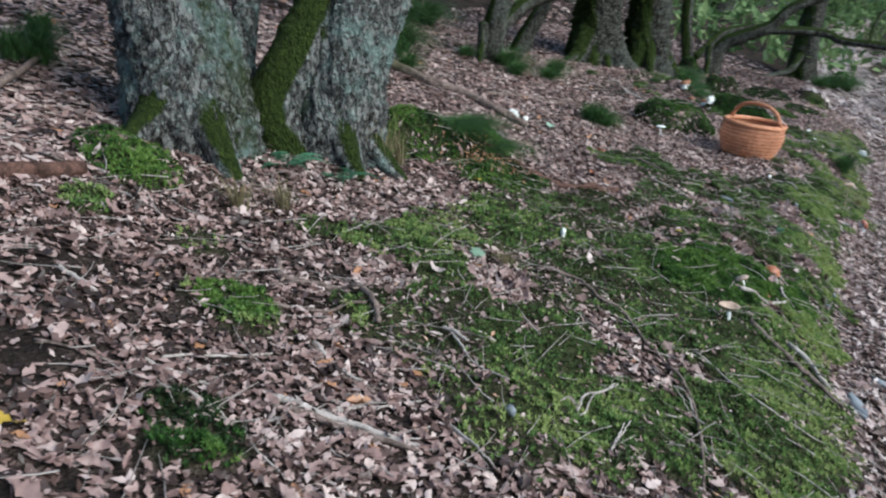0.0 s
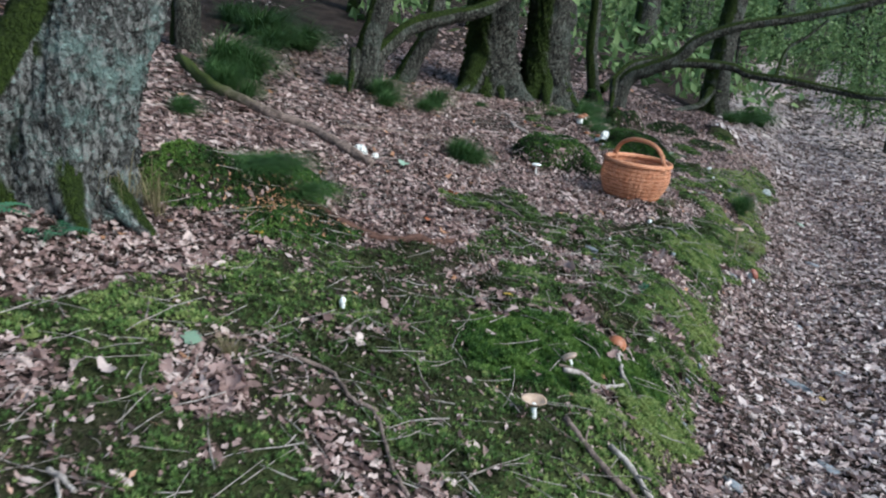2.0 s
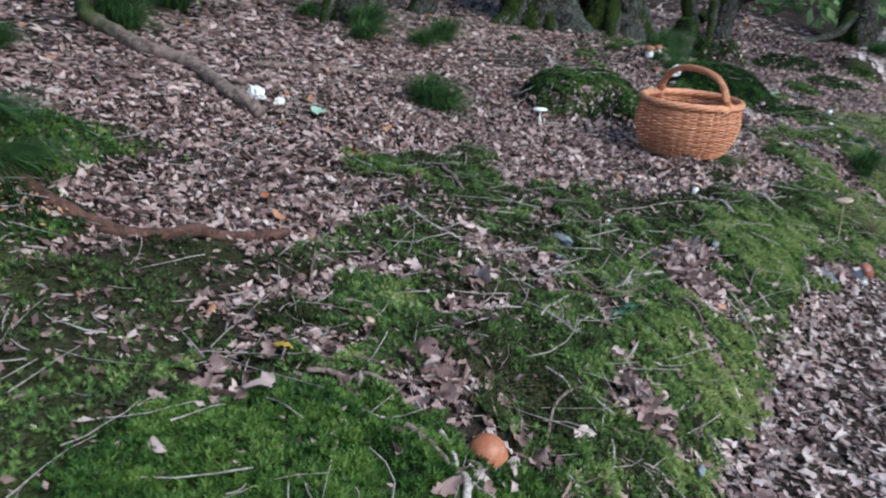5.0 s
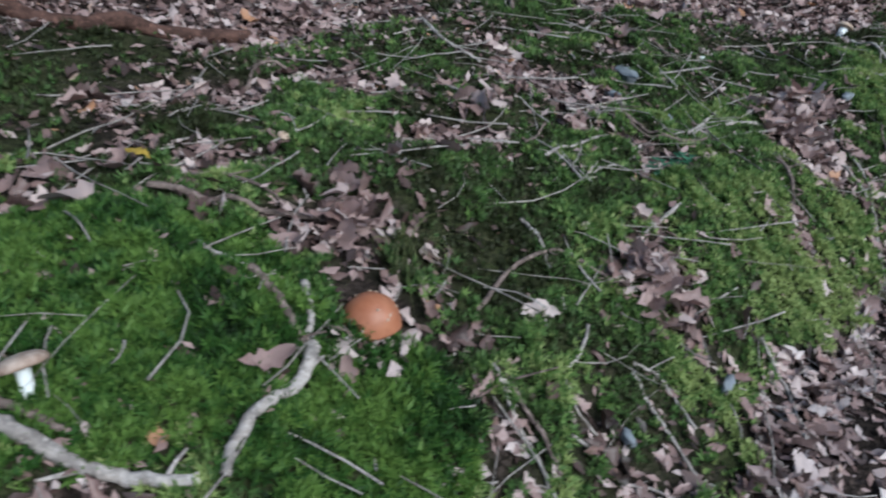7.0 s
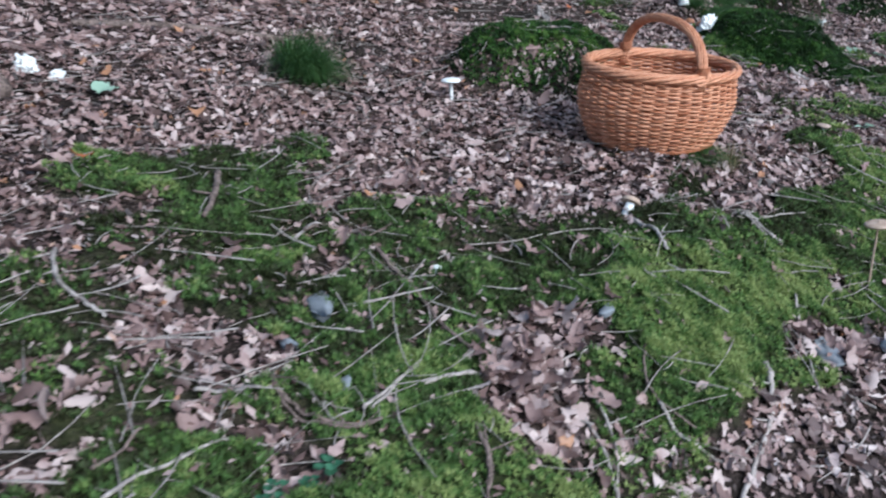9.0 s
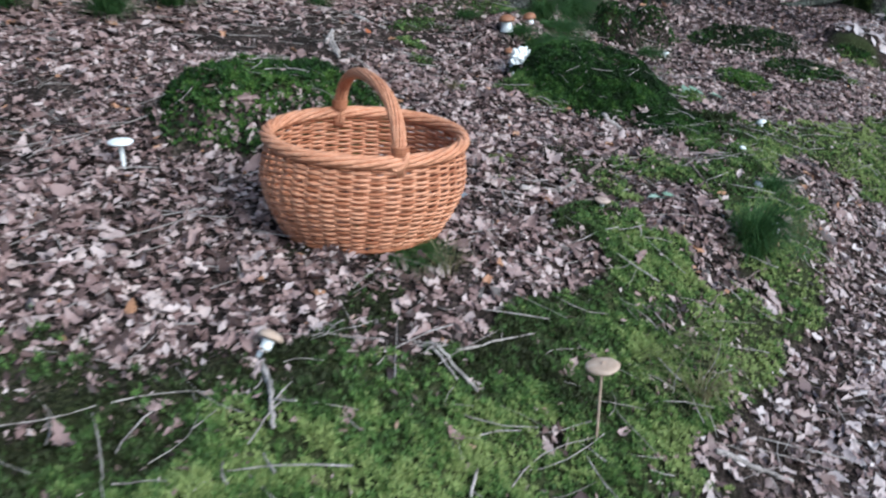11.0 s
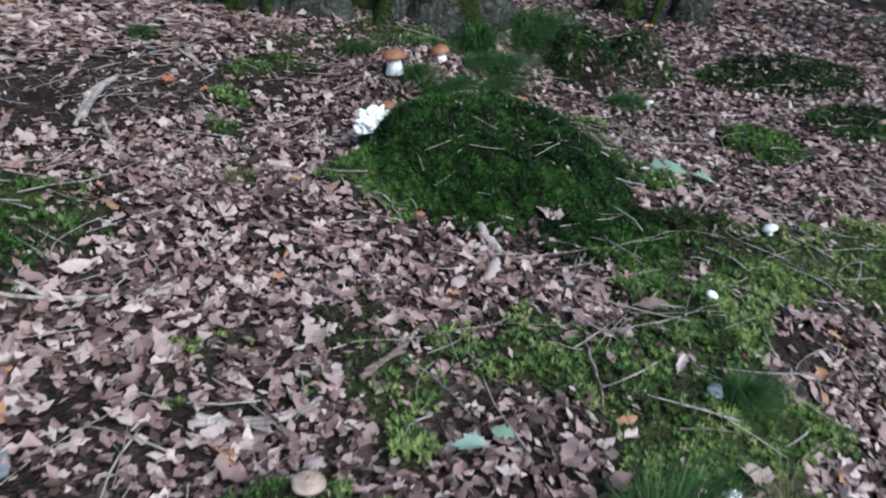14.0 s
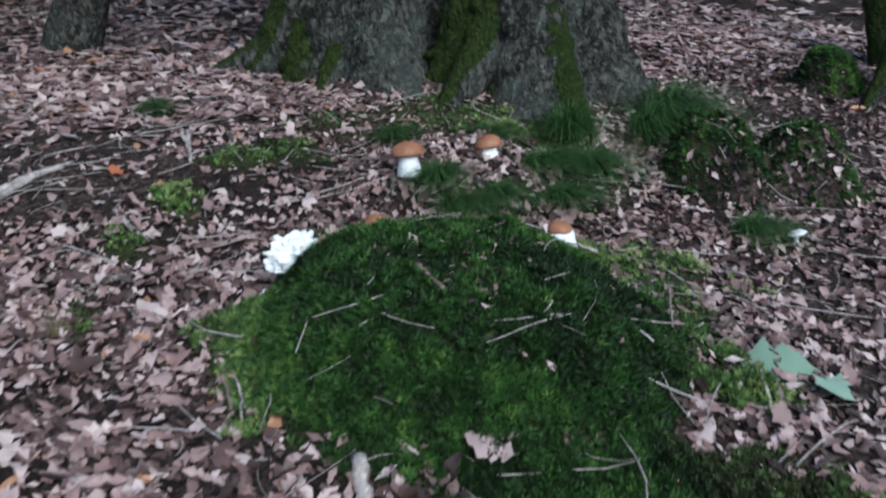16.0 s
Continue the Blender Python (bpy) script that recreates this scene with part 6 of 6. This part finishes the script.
for k, (x, y, size, spin, key, label) in enumerate([
        (1.36, 3.79, 0.085, 10, "brown", "pinkish-brown oak leaf propped against grass"), (1.48, 3.94, 0.075, 70, "brown", "pale curled oak leaf on moss"), (1.10, 3.50, 0.085, 100, "brown", "pale dry oak leaf lying on moss"),
        (1.10, 3.65, 0.045, 0, "yellow", "small golden-yellow leaf on moss"), (-0.75, 1.24, 0.06, 30, "yellow", "yellow leaf lying on leaf litter"), (3.20, 7.84, 0.11, 120, "brown", "broad pinkish oak leaf beside moss"),
        (3.24, 8.10, 0.15, 50, "green", "large pale green oak leaf on litter"), (3.33, 8.07, 0.09, 110, "green", "folded pale green oak leaf"), (2.32, 7.50, 0.10, 20, "brown", "orange-brown oak leaf on litter"),
        (1.65, 5.32, 0.11, 80, "brown", "broad tan oak leaf on litter edge"), (0.72, 5.48, 0.075, 40, "green", "green leaf fallen on litter"), (3.02, 6.73, 0.065, 80, "green", "green oak leaf beside moss cushion"),
        (3.06, 6.78, 0.045, 10, "green", "small green oak leaf beside moss cushion"), (0.83, 4.44, 0.05, 0, "red", "bright orange-red leaf on litter"), (0.16, 3.66, 0.04, 60, "yellow", "small yellow leaf by mossy log"),
        (0.98, 3.31, 0.075, 160, "brown", "smooth brown leaf lying on moss"), (1.81, 7.80, 0.05, 30, "red", "orange leaf on dark litter"), (2.04, 5.81, 0.07, 170, "brown", "upright pale leaf beside basket"),
        (0.12, 2.74, 0.07, 100, "green", "pale green leaf on moss"), (-0.94, 2.29, 0.09, 20, "brown", "pinkish oak leaf on litter"), (4.18, 7.39, 0.10, 20, "green", "yellow-green leaf on path"), (2.59, 3.94, 0.06, 70, "yellow", "yellow leaf on path"),
        (2.99, 7.56, 0.08, 60, "brown", "pale oak leaf on moss"), (0.98, 5.0, 0.06, 10, "red", "reddish leaf on litter"), (2.42, 7.40, 0.08, 140, "brown", "grey-white curled leaf by moss mound")]):
    ob = new("leaf", SINGLE[key][k % len(SINGLE[key])])
    ob.matrix_world = leaf_pose(x, y, size, spin, ((k * 37) % 30 - 10, (k * 53) % 24 - 12), 0.012 if key == "brown" else 0.024)
    tagged(ob, label, "leaf", "single leaves")


def leaf_heap(x, y, spread_r, count, seed, label):
    """A small heap of curled leaves on the moss; every leaf is a part."""
    rng = np.random.default_rng(seed)
    z = gz(x, y)
    root = thing("leaf_heap", label, "leaf heap", pose(x, y, z))
    for _ in range(count):
        a, r = rng.uniform(0, 6.283), spread_r * rng.random() ** 0.6
        dx, dy = r * math.cos(a) * 0.8, r * math.sin(a)
        ob = part("leaf", SINGLE["brown"][rng.integers(0, 10)], root)
        s = rng.uniform(0.050, 0.082)
        hz = gz(x + dx, y + dy) - z + 0.018 + 0.035 * (1 - r / spread_r) * rng.random()
        ob.matrix_local = pose(dx, dy, hz, rng.normal(0, 25), rng.normal(0, 25), rng.uniform(0, 360)) @ Matrix.Diagonal((s, s, s, 1))


leaf_heap(1.84, 3.93, 0.085, 48, 1, "heap of curled dry oak leaves on moss")
leaf_heap(2.07, 4.72, 0.13, 60, 2, "heap of curled oak leaves caught in twigs")
leaf_heap(1.40, 3.70, 0.07, 12, 3, "dry leaves and bits gathered behind mushroom")
leaf_heap(2.12, 4.90, 0.08, 14, 4, "curled oak leaves on the bank")
leaf_heap(1.42, 4.25, 0.09, 8, 5, "brown oak leaves gathered on moss")
leaf_heap(2.75, 5.28, 0.12, 22, 7, "oak leaves caught under the bank edge")
leaf_heap(0.25, 2.55, 0.09, 14, 8, "oak leaves strewn across moss")


# ---- leafy growth and far woods ----
def leaf_cloud(rng, centres, spreads, count, low, high, simple=False):
    pick = rng.integers(0, len(centres), count)
    p = np.asarray(centres)[pick] + rng.normal(0, 1, (count, 3)) * np.asarray(spreads)[pick][:, None]
    nrm = rng.normal(0, 1, (count, 3)) + [0, 0, 1.2]
    turn = turns_for(nrm / np.linalg.norm(nrm, axis=1)[:, None], rng.uniform(0, 6.28, count), np.zeros(count), rng)
    tone = np.clip(rng.normal(0.5, 0.25, count), 0, 1)
    kind = rng.integers(0, 4, count)
    size = rng.uniform(low, high, count)
    if simple:
        return [scatter("", FAR_LEAF, p, turn, size, tone, None)]
    return [scatter("", ROUGH_LEAVES[k], p[kind == k], turn[kind == k], size[kind == k], tone[kind == k], None) for k in range(4)]


def sapling(label, x, y, height, reach, clumps, leaves, seed, side=(0, 0)):
    rng = np.random.default_rng(seed)
    z = float(land(x, y))
    root = thing("sapling", label, "sapling", pose(x, y, z), group="understorey")
    stem = [(0, 0, -0.05), (0.05, 0.02, height * 0.4), (side[0] * 0.3, side[1] * 0.3, height * 0.75), (side[0] * 0.5, side[1] * 0.5, height)]
    part("trunk", limb_mesh("trunk", stem, [0.03, 0.025, 0.018, 0.008], 10, 24, DARK_BARK, seed), root)
    centres = []
    for k in range(clumps):
        a, h = rng.uniform(0, 6.28), height * rng.uniform(0.25, 1.0)
        tip = np.array([math.cos(a) * reach * rng.uniform(0.3, 1) + side[0] * rng.random(), math.sin(a) * reach * rng.uniform(0.3, 1) + side[1] * rng.random(), h])
        start = spline(stem, 20)[int(20 * min(0.95, h / height * 0.8))]
        part("limb", limb_mesh("limb", [tuple(start), tuple((start + tip) / 2 + [0, 0, 0.06]), tuple(tip)], [0.012, 0.008, 0.003], 6, 8, DARK_BARK, seed + k), root)
        centres.append(tip)
    me = joined("crown", leaf_cloud(rng, centres, np.full(clumps, reach * 0.18), int(leaves * 1.7), 0.045, 0.095, True), FOLIAGE)
    part("crown", me, root, "fresh green leaves")


sapling("leafy green sapling at the wood's edge", 7.2, 11.2, 2.0, 0.9, 16, 1500, 1)
sapling("leafy green sapling beyond the path", 8.2, 13.5, 2.4, 1.2, 18, 1700, 2)
sapling("bushy green sapling in the wood", 9.6, 17.0, 2.6, 1.4, 18, 1600, 3)
sapling("leafy sapling under far oaks", 7.0, 16.0, 1.6, 1.0, 14, 1200, 4)
sapling("bushy green sapling beyond far oaks", 12.0, 19.0, 3.0, 1.6, 20, 1700, 5)
sapling("leafy sapling by the path", 6.6, 9.6, 1.9, 0.8, 14, 1100, 6)


def undergrowth():
    """Low green growth over the far slope and between the far trunks."""
    rng = np.random.default_rng(23)
    x, y = spread(rng, 2600, -6, 26, 11.5, 45)
    u, v = along(x, y)
    ok = (np.abs(v + 0.8) > 1.0) & (fbm(x * 0.35, y * 0.35, 40, 3) > 0.44)
    x, y = x[ok], y[ok]
    pieces = []
    for k in range(len(x)):
        d = math.hypot(x[k] - 1, y[k] - 3)
        n = 16
        c = np.array([[x[k], y[k], float(land(x[k], y[k])) + 0.12]])
        pieces += leaf_cloud(rng, c, np.array([0.16 + 0.012 * d]), n, 0.10 + 0.006 * d, 0.18 + 0.01 * d, True)
    me = joined("undergrowth", pieces, FOLIAGE)
    tagged(new("undergrowth", me), "low green undergrowth between the far trunks", "undergrowth", kind="stuff")
    pieces = []
    for k in range(520):
        a, d = rng.uniform(-0.6, 2.9), rng.uniform(26, 62)
        if abs(a - 1.06) < 0.07:
            continue
        px, py = 2 + d * math.cos(a), 4 + d * math.sin(a)
        c = np.array([[px, py, float(land(px, py)) + rng.uniform(0.3, 9.0)]])
        pieces += leaf_cloud(rng, c, np.array([1.3]), 60, 0.35, 0.7, True)
    me = joined("far_woods", pieces, FOLIAGE)
    tagged(new("far_woods", me), "hazy green foliage of the wood beyond", "woods", kind="stuff")


undergrowth()


def backdrop():
    """A ring of distant wood that closes the view, paled to carry haze."""
    ang = np.linspace(0, 2 * np.pi, 96, endpoint=False)
    v = np.concatenate([np.column_stack([2 + 85 * np.cos(ang), 5 + 85 * np.sin(ang), np.full(96, -8.0)]), np.column_stack([2 + 85 * np.cos(ang), 5 + 85 * np.sin(ang), 17 + 3 * np.sin(ang * 7) + 2 * np.sin(ang * 17)])])
    t = []
    for j in range(96):
        k = (j + 1) % 96
        t += [[j, j + 96, k + 96], [j, k + 96, k]]
    mat = make_plain("distant_wood", (0.10, 0.14, 0.08), (0.42, 0.50, 0.34), 0.35, 0.95, 0.0, 0.01, 0.0)
    tagged(new("backdrop", shaped("backdrop", v, t, mat)), "distant green woodland edge, paled for haze", "woods", kind="structure")


backdrop()


# ---- the leaves that lie nearest the walk, one by one ----
def near_leaves():
    rng = np.random.default_rng(77)
    bed = thing("leaf_scatter", "single dry oak leaves scattered over bank and litter", "leaves", kind="stuff")
    made = 0
    while made < 280:
        u, v = rng.uniform(1.6, 8.8), rng.uniform(0.05, 1.9)
        x, y = 1.685 + (u - 3.408) * EDGE[0] - v * EDGE[1], 2.97 + (u - 3.408) * EDGE[1] + v * EDGE[0]
        if float(mossy(np.array([x]), np.array([y]))[0]) > 0.5 and rng.random() < 0.93:
            continue
        ob = part("leaf", SINGLE["brown"][rng.integers(0, 10)], bed)
        ob.matrix_local = leaf_pose(x, y, rng.uniform(0.05, 0.085), rng.uniform(0, 360), (rng.normal(0, 12), rng.normal(0, 12)), 0.014)
        made += 1


near_leaves()
